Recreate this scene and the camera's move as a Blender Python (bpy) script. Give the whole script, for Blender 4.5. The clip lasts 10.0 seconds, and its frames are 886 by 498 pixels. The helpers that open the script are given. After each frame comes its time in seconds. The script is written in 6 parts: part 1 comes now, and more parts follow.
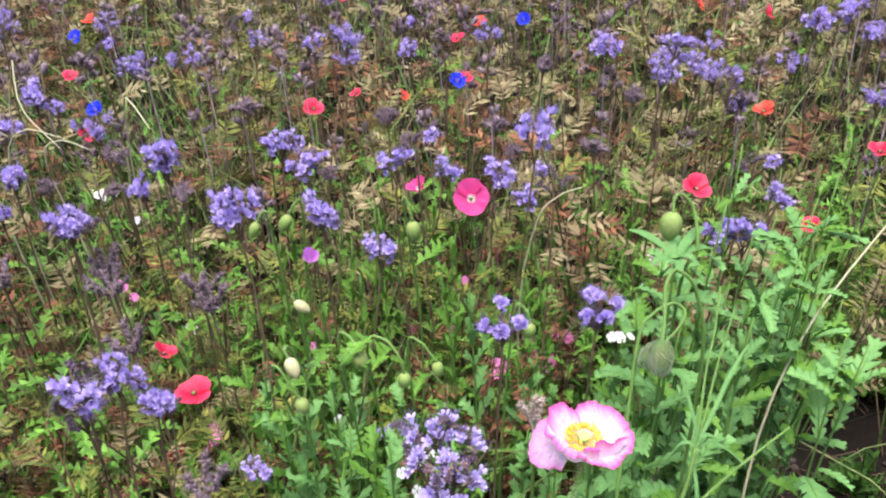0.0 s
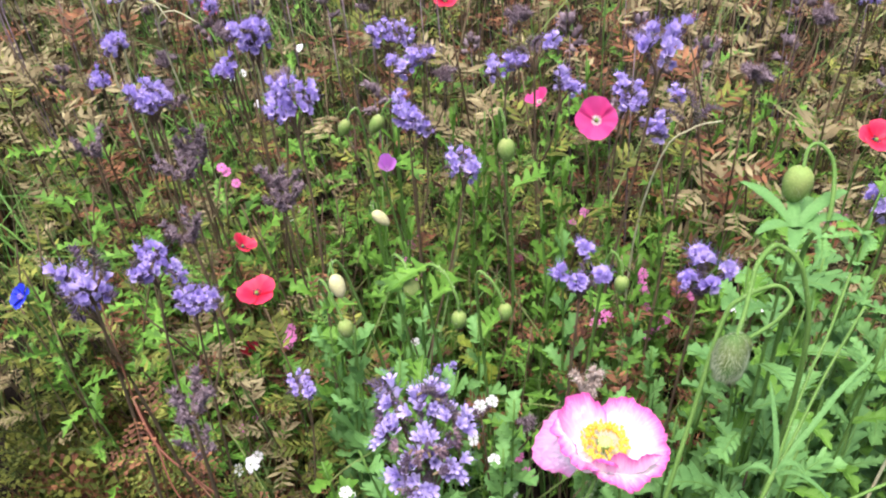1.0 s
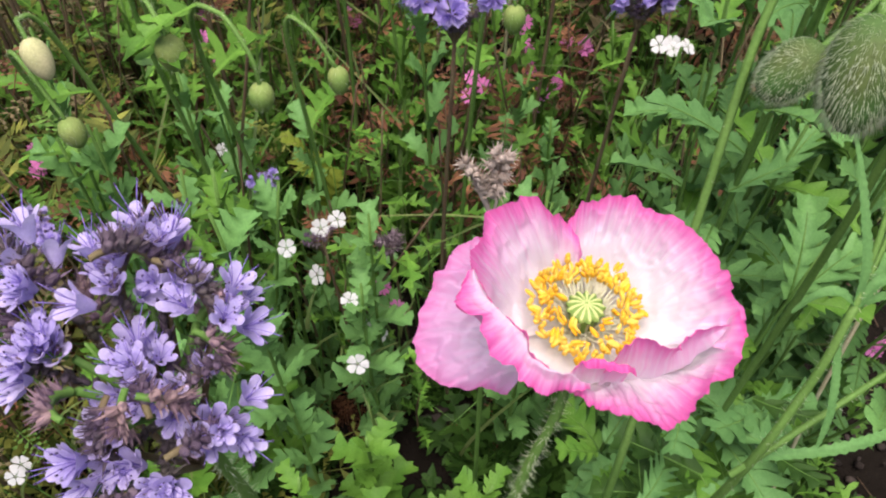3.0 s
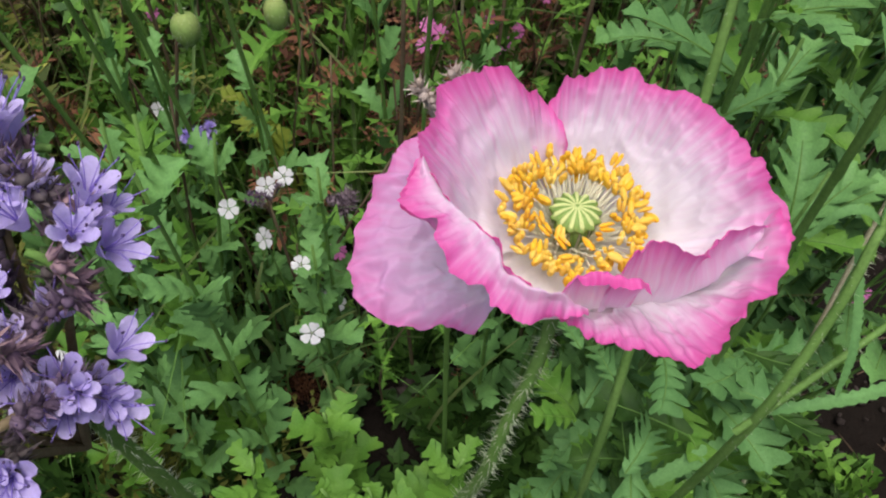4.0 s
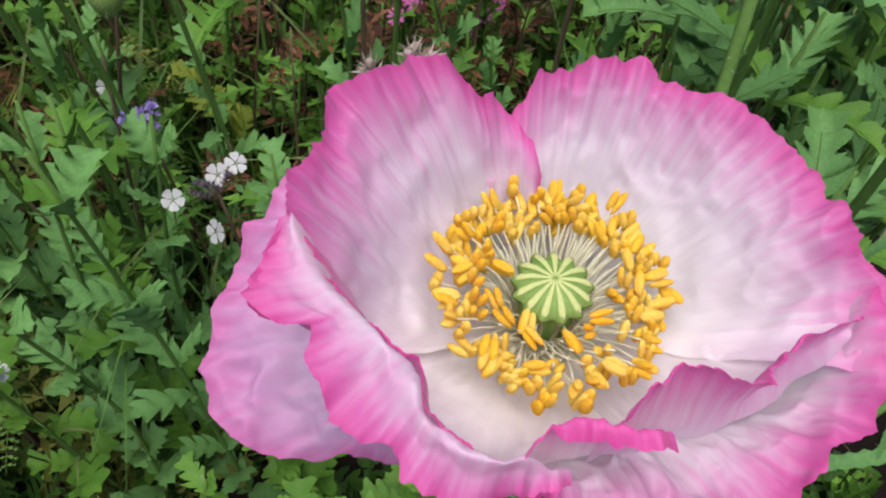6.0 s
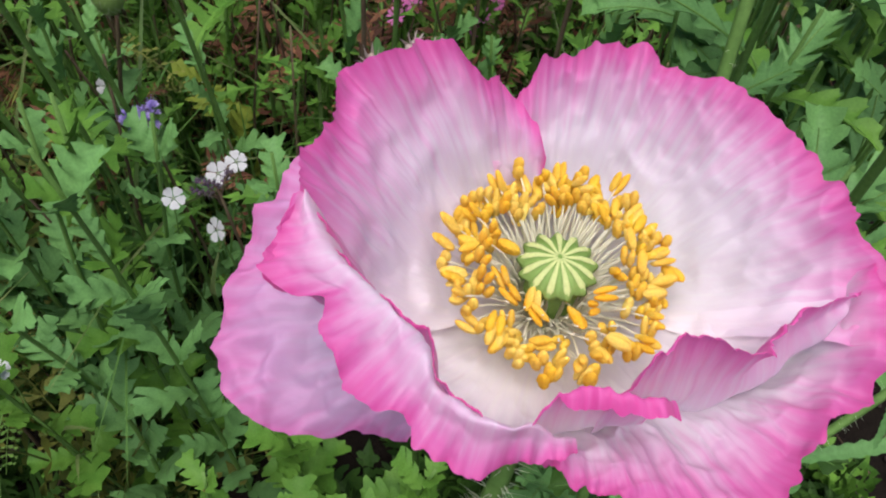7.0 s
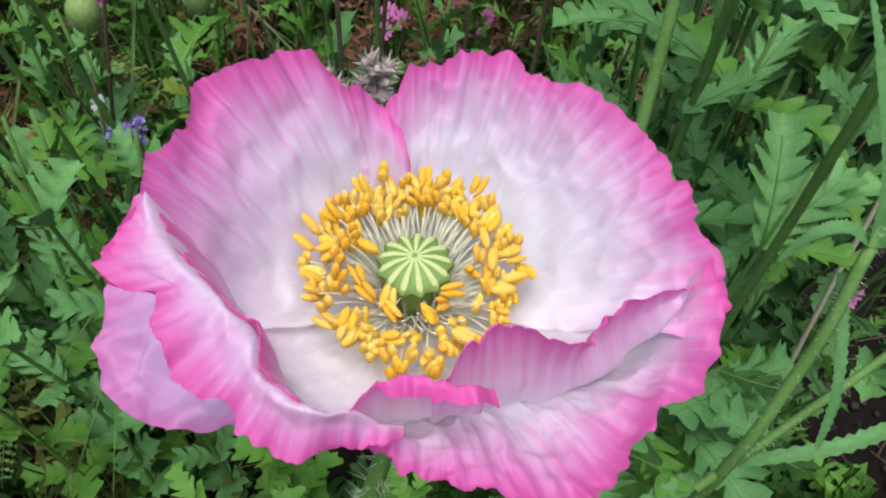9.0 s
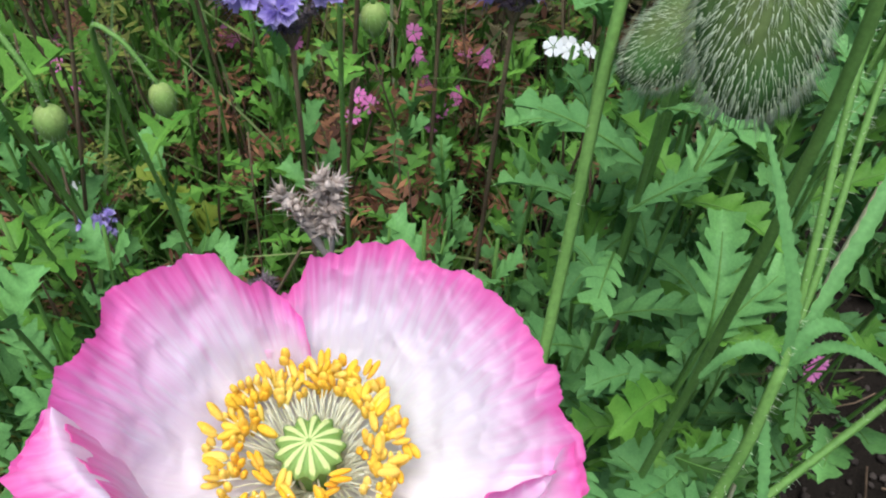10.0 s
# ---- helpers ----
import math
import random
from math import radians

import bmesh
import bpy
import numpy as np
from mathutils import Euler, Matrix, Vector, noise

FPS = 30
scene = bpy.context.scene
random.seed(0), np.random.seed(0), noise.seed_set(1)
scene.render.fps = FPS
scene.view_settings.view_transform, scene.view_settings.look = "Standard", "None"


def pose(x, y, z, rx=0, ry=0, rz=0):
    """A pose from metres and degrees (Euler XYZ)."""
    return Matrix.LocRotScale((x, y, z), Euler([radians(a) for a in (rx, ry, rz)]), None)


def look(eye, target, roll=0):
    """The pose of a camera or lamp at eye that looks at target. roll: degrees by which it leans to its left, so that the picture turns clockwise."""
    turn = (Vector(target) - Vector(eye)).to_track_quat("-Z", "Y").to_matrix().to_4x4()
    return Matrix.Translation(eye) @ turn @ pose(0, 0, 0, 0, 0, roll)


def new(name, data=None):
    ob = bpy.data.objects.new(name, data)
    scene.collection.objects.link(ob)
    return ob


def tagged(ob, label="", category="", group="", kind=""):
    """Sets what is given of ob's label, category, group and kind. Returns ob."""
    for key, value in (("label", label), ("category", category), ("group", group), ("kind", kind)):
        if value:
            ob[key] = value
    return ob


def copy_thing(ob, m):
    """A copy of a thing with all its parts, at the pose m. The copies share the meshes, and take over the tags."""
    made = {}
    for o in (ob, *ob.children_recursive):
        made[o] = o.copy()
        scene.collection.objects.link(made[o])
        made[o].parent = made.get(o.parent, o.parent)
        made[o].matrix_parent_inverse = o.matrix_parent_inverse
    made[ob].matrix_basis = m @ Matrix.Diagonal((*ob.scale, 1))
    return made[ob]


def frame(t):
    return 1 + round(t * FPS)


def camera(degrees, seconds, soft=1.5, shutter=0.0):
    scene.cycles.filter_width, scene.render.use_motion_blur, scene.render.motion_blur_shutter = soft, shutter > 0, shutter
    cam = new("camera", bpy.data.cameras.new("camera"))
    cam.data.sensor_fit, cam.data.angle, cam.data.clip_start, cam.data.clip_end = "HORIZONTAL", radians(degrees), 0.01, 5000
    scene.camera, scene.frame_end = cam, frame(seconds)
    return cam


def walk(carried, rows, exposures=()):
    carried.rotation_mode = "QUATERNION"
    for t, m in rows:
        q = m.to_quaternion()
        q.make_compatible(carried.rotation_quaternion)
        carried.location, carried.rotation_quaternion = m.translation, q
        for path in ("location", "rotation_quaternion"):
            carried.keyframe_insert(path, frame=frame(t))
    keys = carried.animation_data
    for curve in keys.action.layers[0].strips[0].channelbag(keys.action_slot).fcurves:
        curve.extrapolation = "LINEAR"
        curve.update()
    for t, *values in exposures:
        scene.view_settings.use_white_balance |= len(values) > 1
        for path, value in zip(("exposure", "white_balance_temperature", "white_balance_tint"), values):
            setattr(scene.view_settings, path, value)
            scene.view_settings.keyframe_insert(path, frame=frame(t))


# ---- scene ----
# Camera: a hand-held approach from above a flower meadow to one pink poppy.
cam = camera(57.3, 10.0, soft=2.1)
PATH = [
    (0, (0.0000, 0.0420, 0.9250), (0.0088, 0.4618, 0.6535), -1.40),
    (0.5, (0.0540, 0.1060, 0.8980), (0.0012, 0.5113, 0.6100), -2.10),
    (1, (0.0850, 0.1460, 0.8700), (-0.0140, 0.5235, 0.5575), -2.90),
    (1.5, (0.0760, 0.2030, 0.8070), (-0.0035, 0.5608, 0.4669), -2.70),
    (2, (0.0660, 0.2490, 0.7570), (0.0210, 0.5916, 0.3956), -1.80),
    (2.5, (0.0660, 0.2870, 0.7150), (0.0445, 0.6098, 0.3337), -0.70),
    (3, (0.0650, 0.3140, 0.6830), (0.0635, 0.6177, 0.2858), 1.20),
    (3.2, (0.0650, 0.3190, 0.6700), (0.0710, 0.6175, 0.2690), 1.90),
    (4.3, (0.0693, 0.3429, 0.6340), (0.0955, 0.6317, 0.2267), 3.82),
    (4.5, (0.0673, 0.3538, 0.6290), (0.0968, 0.6395, 0.2196), 4.75),
    (5, (0.0773, 0.3493, 0.6210), (0.1015, 0.6401, 0.2150), 2.94),
    (5.2, (0.0708, 0.3513, 0.6172), (0.1040, 0.6439, 0.2131), 5.15),
    (6.3, (0.0838, 0.3677, 0.6109), (0.1082, 0.6434, 0.1944), 3.31),
    (6.5, (0.0860, 0.3620, 0.6119), (0.1079, 0.6409, 0.1975), 2.39),
    (7, (0.0777, 0.3628, 0.6113), (0.1083, 0.6425, 0.1979), 4.66),
    (7.5, (0.0839, 0.3572, 0.6123), (0.1101, 0.6406, 0.2012), 3.08),
    (8, (0.0869, 0.3612, 0.6146), (0.1137, 0.6426, 0.2022), 3.61),
    (8.5, (0.0872, 0.3560, 0.6145), (0.1133, 0.6400, 0.2038), 3.44),
    (9, (0.0933, 0.3588, 0.6141), (0.1161, 0.6460, 0.2054), 2.70),
    (9.5, (0.0960, 0.3640, 0.6198), (0.1273, 0.6639, 0.2209), 2.70),
    (10, (0.1040, 0.3643, 0.6306), (0.1369, 0.6795, 0.2439), 2.90),
]
walk(cam, [(t, look(eye, target, roll)) for t, eye, target, roll in PATH],
     exposures=[(0.0, 2.28, 6300, 19), (1.0, 2.32, 6400, 20), (2.0, 2.28, 6550, 20), (2.5, 2.05, 6750, 18), (3.2, 1.58, 6650, 18), (4.3, 1.28, 6400, 17), (5.2, 1.20, 6350, 17), (7.5, 1.27, 6150, 18), (9.0, 1.32, 5850, 14), (9.5, 1.36, 5800, 13), (10.0, 1.62, 5900, 8)])

# Overcast daylight: a pale sky and one very soft sun.
world = bpy.data.worlds.new("overcast_sky")
scene.world = world
world.use_nodes = True
wn, wl = world.node_tree.nodes, world.node_tree.links
sky = wn.new("ShaderNodeTexSky")
sky.sky_type = "NISHITA"
sky.sun_disc = False
sky.sun_elevation = radians(80)
sky.sun_rotation = radians(200)
sky.air_density, sky.dust_density, sky.ozone_density = 0.8, 4.0, 0.8
wl.new(sky.outputs["Color"], wn["Background"].inputs["Color"])
wn["Background"].inputs["Strength"].default_value = 0.055

sun = bpy.data.lights.new("sun", "SUN")
sun.energy, sun.angle, sun.color = 1.5, radians(50), (1.0, 0.98, 0.95)
sun_lamp = new("sun", sun)
sun_lamp.matrix_world = look((-0.25, -0.68, 4.1), (0, 0, 0))


# ---- materials ----
def shader(name):
    m = bpy.data.materials.new(name)
    m.use_nodes = True
    return m, m.node_tree.nodes, m.node_tree.links, m.node_tree.nodes["Principled BSDF"]


def mixed(nodes, links, fac, a, b, mode="MIX"):
    n = nodes.new("ShaderNodeMix")
    n.data_type, n.blend_type = "RGBA", mode
    for socket, value in ((n.inputs["Factor"], fac), (n.inputs["A"], a), (n.inputs["B"], b)):
        if isinstance(value, bpy.types.NodeSocket):
            links.new(value, socket)
        elif isinstance(value, (int, float)):
            socket.default_value = value
        else:
            socket.default_value = (*value, 1)
    return n.outputs["Result"]


def plant(name, c1, c2, c3=None, rough=0.55, grain=260.0, through_light=0.11, bump=0.3, per_object=False, spread=0.35):
    """Leaf, stem or petal tissue: two tones by a random value for each piece, a third by noise, fine relief, some light through it."""
    m, nodes, links, bsdf = shader(name)
    coord = nodes.new("ShaderNodeTexCoord")
    big = nodes.new("ShaderNodeTexNoise")
    big.inputs["Scale"].default_value, big.inputs["Detail"].default_value = grain / 6, 3
    fine = nodes.new("ShaderNodeTexNoise")
    fine.inputs["Scale"].default_value, fine.inputs["Detail"].default_value = grain * 3, 4
    for n in (big, fine):
        links.new(coord.outputs["Object"], n.inputs["Vector"])
    if per_object:
        rnd = nodes.new("ShaderNodeObjectInfo").outputs["Random"]
    else:
        rnd = nodes.new("ShaderNodeNewGeometry").outputs["Random Per Island"]
    col = mixed(nodes, links, rnd, c1, c2)
    step = nodes.new("ShaderNodeMapRange")
    step.inputs["From Min"].default_value, step.inputs["From Max"].default_value = 0.42, 0.7
    links.new(big.outputs["Fac"], step.inputs["Value"])
    col = mixed(nodes, links, step.outputs["Result"], col, c3 or c2)
    vary = nodes.new("ShaderNodeHueSaturation")
    val = nodes.new("ShaderNodeMapRange")
    val.inputs["To Min"].default_value, val.inputs["To Max"].default_value = 1 - spread, 1 + spread
    links.new(fine.outputs["Fac"], val.inputs["Value"])
    links.new(val.outputs["Result"], vary.inputs["Value"])
    links.new(col, vary.inputs["Color"])
    links.new(vary.outputs["Color"], bsdf.inputs["Base Color"])
    bsdf.inputs["Roughness"].default_value = rough
    bsdf.inputs["Specular IOR Level"].default_value = 0.14
    b = nodes.new("ShaderNodeBump")
    b.inputs["Strength"].default_value, b.inputs["Distance"].default_value = bump, 0.0006
    links.new(fine.outputs["Fac"], b.inputs["Height"])
    links.new(b.outputs["Normal"], bsdf.inputs["Normal"])
    if through_light:
        tr = nodes.new("ShaderNodeBsdfTranslucent")
        links.new(vary.outputs["Color"], tr.inputs["Color"])
        mx = nodes.new("ShaderNodeMixShader")
        mx.inputs["Fac"].default_value = through_light
        links.new(bsdf.outputs["BSDF"], mx.inputs[1])
        links.new(tr.outputs["BSDF"], mx.inputs[2])
        links.new(mx.outputs["Shader"], nodes["Material Output"].inputs["Surface"])
    return m


def petal_material(name, stops, streak=60.0, through_light=0.5, crease=1.0):
    """Petal pigment: a ramp from the base to the rim (first UV), streaked along the veins (second UV), with crumpled relief."""
    m, nodes, links, bsdf = shader(name)
    uv = nodes.new("ShaderNodeUVMap")
    sep = nodes.new("ShaderNodeSeparateXYZ")
    links.new(uv.outputs["UV"], sep.inputs["Vector"])
    com = nodes.new("ShaderNodeCombineXYZ")
    for src, dst, k in (("X", "X", 2.2), ("Y", "Y", streak)):
        mul = nodes.new("ShaderNodeMath")
        mul.operation = "MULTIPLY"
        mul.inputs[1].default_value = k
        links.new(sep.outputs[src], mul.inputs[0])
        links.new(mul.outputs[0], com.inputs[dst])
    veins = nodes.new("ShaderNodeTexNoise")
    veins.inputs["Scale"].default_value, veins.inputs["Detail"].default_value = 1.0, 4
    links.new(com.outputs["Vector"], veins.inputs["Vector"])
    coord = nodes.new("ShaderNodeTexCoord")
    cloud = nodes.new("ShaderNodeTexNoise")
    cloud.inputs["Scale"].default_value, cloud.inputs["Detail"].default_value = 130, 4
    links.new(coord.outputs["Object"], cloud.inputs["Vector"])

    def calc(op, a, b):
        n = nodes.new("ShaderNodeMath")
        n.operation = op
        for socket, value in zip(n.inputs, (a, b)):
            if isinstance(value, (int, float)):
                socket.default_value = value
            else:
                links.new(value, socket)
        return n.outputs[0]

    shift = calc("MULTIPLY", calc("SUBTRACT", veins.outputs["Fac"], 0.5), 0.26)
    shift2 = calc("MULTIPLY", calc("SUBTRACT", cloud.outputs["Fac"], 0.5), 0.09)
    fac = calc("ADD", sep.outputs["X"], calc("ADD", shift, shift2))
    ramp = nodes.new("ShaderNodeValToRGB")
    while len(ramp.color_ramp.elements) < len(stops):
        ramp.color_ramp.elements.new(0.5)
    for e, (p, c) in zip(ramp.color_ramp.elements, stops):
        e.position, e.color = p, (*c, 1)
    links.new(fac, ramp.inputs["Fac"])
    col = ramp.outputs["Color"]
    links.new(col, bsdf.inputs["Base Color"])
    bsdf.inputs["Roughness"].default_value = 0.5
    bsdf.inputs["Specular IOR Level"].default_value = 0.35
    bsdf.inputs["Sheen Weight"].default_value = 0.15
    b1 = nodes.new("ShaderNodeBump")
    b1.inputs["Strength"].default_value, b1.inputs["Distance"].default_value = 0.08 * crease, 0.0007
    links.new(veins.outputs["Fac"], b1.inputs["Height"])
    b2 = nodes.new("ShaderNodeBump")
    b2.inputs["Strength"].default_value, b2.inputs["Distance"].default_value = 0.18 * crease, 0.0016
    links.new(cloud.outputs["Fac"], b2.inputs["Height"])
    links.new(b1.outputs["Normal"], b2.inputs["Normal"])
    paper = nodes.new("ShaderNodeTexNoise")
    paper.inputs["Scale"].default_value, paper.inputs["Detail"].default_value, paper.inputs["Distortion"].default_value = 420, 5, 1.5
    links.new(coord.outputs["Object"], paper.inputs["Vector"])
    b3 = nodes.new("ShaderNodeBump")
    b3.inputs["Strength"].default_value, b3.inputs["Distance"].default_value = 0.13 * crease, 0.0006
    links.new(paper.outputs["Fac"], b3.inputs["Height"])
    links.new(b2.outputs["Normal"], b3.inputs["Normal"])
    links.new(b3.outputs["Normal"], bsdf.inputs["Normal"])
    tr = nodes.new("ShaderNodeBsdfTranslucent")
    links.new(col, tr.inputs["Color"])
    mx = nodes.new("ShaderNodeMixShader")
    mx.inputs["Fac"].default_value = through_light
    links.new(bsdf.outputs["BSDF"], mx.inputs[1])
    links.new(tr.outputs["BSDF"], mx.inputs[2])
    links.new(mx.outputs["Shader"], nodes["Material Output"].inputs["Surface"])
    return m


def soil_material():
    m, nodes, links, bsdf = shader("damp_dark_soil")
    coord = nodes.new("ShaderNodeTexCoord")
    tones = []
    for s, d in ((3.3, 5), (47.0, 8), (170.0, 9)):
        n = nodes.new("ShaderNodeTexNoise")
        n.inputs["Scale"].default_value, n.inputs["Detail"].default_value = s, d
        links.new(coord.outputs["Object"], n.inputs["Vector"])
        tones.append(n.outputs["Fac"])
    col = mixed(nodes, links, tones[1], (0.004, 0.0033, 0.003), (0.022, 0.017, 0.014))
    col = mixed(nodes, links, tones[0], col, (0.014, 0.012, 0.009))
    links.new(col, bsdf.inputs["Base Color"])
    bsdf.inputs["Roughness"].default_value = 1.0
    bsdf.inputs["Specular IOR Level"].default_value = 0.02
    b = nodes.new("ShaderNodeBump")
    b.inputs["Strength"].default_value, b.inputs["Distance"].default_value = 0.8, 0.006
    links.new(tones[2], b.inputs["Height"])
    links.new(b.outputs["Normal"], bsdf.inputs["Normal"])
    return m


SOIL = soil_material()
PEBBLE = plant("pebble", (0.014, 0.011, 0.009), (0.060, 0.048, 0.040), rough=0.9, grain=300, through_light=0)
LITTER = plant("dry_plant_litter", (0.06, 0.04, 0.025), (0.16, 0.11, 0.07), rough=0.9, grain=300, through_light=0.1)
LEAF = plant("poppy_leaf_green", (0.018, 0.062, 0.008), (0.17, 0.36, 0.050), (0.075, 0.19, 0.024), rough=0.5)
LEAF_PALE = plant("pale_poppy_leaf", (0.075, 0.21, 0.050), (0.18, 0.36, 0.105), (0.12, 0.27, 0.080), rough=0.5)
# Shade of the gaps between plants is put into this leaf's dark colour.
LEAF_SHADE = plant("dark_low_leaf", (0.008, 0.024, 0.004), (0.055, 0.13, 0.020), (0.020, 0.055, 0.009), rough=0.55, through_light=0.1)
LEAF_GREY = plant("grey_green_poppy_leaf", (0.050, 0.15, 0.038), (0.15, 0.31, 0.095), (0.090, 0.215, 0.062), rough=0.6)
LEAF_YELLOW = plant("yellowing_leaf", (0.13, 0.20, 0.022), (0.22, 0.28, 0.035), (0.17, 0.22, 0.03))
KHAKI = plant("dry_khaki_feathery_leaf", (0.075, 0.060, 0.028), (0.34, 0.30, 0.155), (0.19, 0.15, 0.075), rough=0.8)
FERN = plant("olive_feathery_leaf", (0.022, 0.045, 0.007), (0.26, 0.28, 0.055), (0.075, 0.10, 0.022), rough=0.6)
FERN_GREEN = plant("green_feathery_leaf", (0.06, 0.16, 0.028), (0.14, 0.26, 0.05), rough=0.6)
FERN_BROWN = plant("rusty_brown_feathery_leaf", (0.035, 0.014, 0.010), (0.30, 0.14, 0.065), (0.11, 0.048, 0.028), rough=0.7)
GRASS_GREEN = plant("fresh_grass_blade", (0.045, 0.13, 0.022), (0.17, 0.34, 0.075), (0.10, 0.22, 0.045), rough=0.5)
GRASS = plant("grass_blade", (0.022, 0.060, 0.012), (0.24, 0.29, 0.10), (0.07, 0.14, 0.03), rough=0.5)
STEM = plant("green_stem", (0.07, 0.17, 0.03), (0.15, 0.28, 0.065), rough=0.5, through_light=0.15)
STEM_BROWN = plant("brownish_stem", (0.065, 0.050, 0.030), (0.20, 0.16, 0.085), (0.11, 0.065, 0.045), rough=0.8, through_light=0.1)
HAIR = plant("pale_plant_hair", (0.46, 0.57, 0.32), (0.62, 0.69, 0.48), rough=0.6, through_light=0.3)
BUD = plant("green_bud_sepal", (0.045, 0.13, 0.03), (0.08, 0.175, 0.045), (0.10, 0.13, 0.04), rough=0.6, through_light=0.1)
BUD_LIGHT = plant("light_green_bud_sepal", (0.16, 0.28, 0.06), (0.22, 0.34, 0.09), (0.26, 0.32, 0.10), rough=0.6, through_light=0.15)
BUD_CREAM = plant("cream_bud_sepal", (0.52, 0.50, 0.26), (0.60, 0.55, 0.32), (0.45, 0.46, 0.22), rough=0.6, through_light=0.1)
LAVENDER = plant("lavender_petal", (0.33, 0.25, 0.62), (0.50, 0.41, 0.76), (0.66, 0.57, 0.82), rough=0.5, grain=400, through_light=0.4, spread=0.2)
LILAC = plant("pale_lilac_petal", (0.44, 0.36, 0.72), (0.60, 0.52, 0.82), (0.78, 0.71, 0.89), rough=0.5, grain=420, through_light=0.35, per_object=True, spread=0.2)
VIOLET = plant("violet_filament", (0.22, 0.15, 0.55), (0.34, 0.26, 0.68), rough=0.5, through_light=0.2)
CALYX = plant("purple_brown_calyx", (0.075, 0.052, 0.085), (0.20, 0.14, 0.20), (0.12, 0.12, 0.07), rough=0.8, through_light=0.15)
FADED = plant("faded_mauve_seed_head", (0.070, 0.050, 0.060), (0.38, 0.30, 0.33), (0.19, 0.14, 0.15), rough=0.85, through_light=0.2)
WITHERED = plant("withered_floret", (0.13, 0.08, 0.12), (0.38, 0.26, 0.25), (0.20, 0.13, 0.18), rough=0.85, through_light=0.2)
DRIED = plant("dried_grey_brown_calyx", (0.34, 0.27, 0.21), (0.60, 0.52, 0.45), (0.45, 0.37, 0.32), rough=0.9, through_light=0.2)
WHITE = plant("white_petal", (0.78, 0.80, 0.76), (0.85, 0.85, 0.83), rough=0.5, through_light=0.35, spread=0.08)
PINK = plant("small_pink_petal", (0.66, 0.14, 0.42), (0.78, 0.26, 0.55), rough=0.5, through_light=0.35, spread=0.2)
MAUVE = plant("purple_petal", (0.50, 0.12, 0.62), (0.62, 0.24, 0.72), rough=0.5, through_light=0.35, spread=0.2)
BLUE = plant("cornflower_blue", (0.015, 0.025, 0.62), (0.04, 0.07, 0.75), rough=0.5, through_light=0.3, spread=0.2)
ANTHER = plant("golden_anther", (0.94, 0.64, 0.05), (0.97, 0.80, 0.20), (0.93, 0.54, 0.03), rough=0.8, grain=1500, through_light=0.3, bump=0.5, per_object=True, spread=0.28)
FILAMENT = plant("cream_filament", (0.88, 0.87, 0.66), (0.92, 0.91, 0.76), rough=0.5, grain=500, through_light=0.5, spread=0.1)
OVARY = plant("pale_green_seed_pod", (0.17, 0.31, 0.06), (0.22, 0.36, 0.09), (0.26, 0.40, 0.11), rough=0.55, grain=900, through_light=0.15, spread=0.15)
RIB = plant("yellow_green_stigma_rib", (0.48, 0.57, 0.20), (0.56, 0.63, 0.26), rough=0.8, grain=900, through_light=0.1, spread=0.15)
DARK = plant("dark_anther", (0.05, 0.035, 0.09), (0.09, 0.06, 0.13), rough=0.7, through_light=0)

SHIRLEY = petal_material("pink_and_white_petal", [
    (0.0, (0.93, 0.90, 0.70)), (0.20, (0.92, 0.89, 0.82)), (0.38, (0.90, 0.845, 0.855)), (0.60, (0.87, 0.73, 0.82)),
    (0.77, (0.84, 0.43, 0.67)), (0.90, (0.83, 0.19, 0.51)), (1.0, (0.80, 0.11, 0.41))], crease=1.25)
SHIRLEY_PALE = petal_material("pale_lilac_pink_petal", [
    (0.0, (0.80, 0.73, 0.86)), (0.55, (0.82, 0.66, 0.86)), (0.82, (0.82, 0.44, 0.73)), (1.0, (0.80, 0.22, 0.54))], crease=1.5)
RED = petal_material("scarlet_petal", [(0.0, (0.10, 0.01, 0.02)), (0.12, (0.66, 0.008, 0.04)), (0.6, (0.84, 0.018, 0.075)), (1.0, (0.88, 0.06, 0.13))], through_light=0.4)
CORAL = petal_material("orange_red_petal", [(0.0, (0.40, 0.05, 0.02)), (0.3, (0.80, 0.06, 0.03)), (1.0, (0.85, 0.14, 0.08))])
ROSE = petal_material("rose_pink_petal", [(0.0, (0.85, 0.80, 0.78)), (0.14, (0.85, 0.72, 0.76)), (0.22, (0.86, 0.06, 0.28)), (1.0, (0.90, 0.09, 0.36))])


# ---- mesh tools ----
class Geo:
    """Vertices and faces with a material slot for each face."""

    def __init__(self):
        self.v, self.f, self.m, self.uv = [], [], [], []

    def add(self, verts, faces, slot=0, uv=None):
        o = len(self.v)
        self.v.extend(tuple(p) for p in verts)
        self.uv.extend(uv if uv is not None else [(0.0, 0.0)] * len(verts))
        self.f.extend(tuple(i + o for i in face) for face in faces)
        self.m.extend([slot] * len(faces))
        return self

    def join(self, other, m=None, slot=None):
        o = len(self.v)
        self.v.extend(tuple(m @ Vector(p)) for p in other.v) if m is not None else self.v.extend(other.v)
        self.uv.extend(other.uv)
        self.f.extend(tuple(i + o for i in face) for face in other.f)
        self.m.extend(other.m if slot is None else [slot] * len(other.f))
        return self


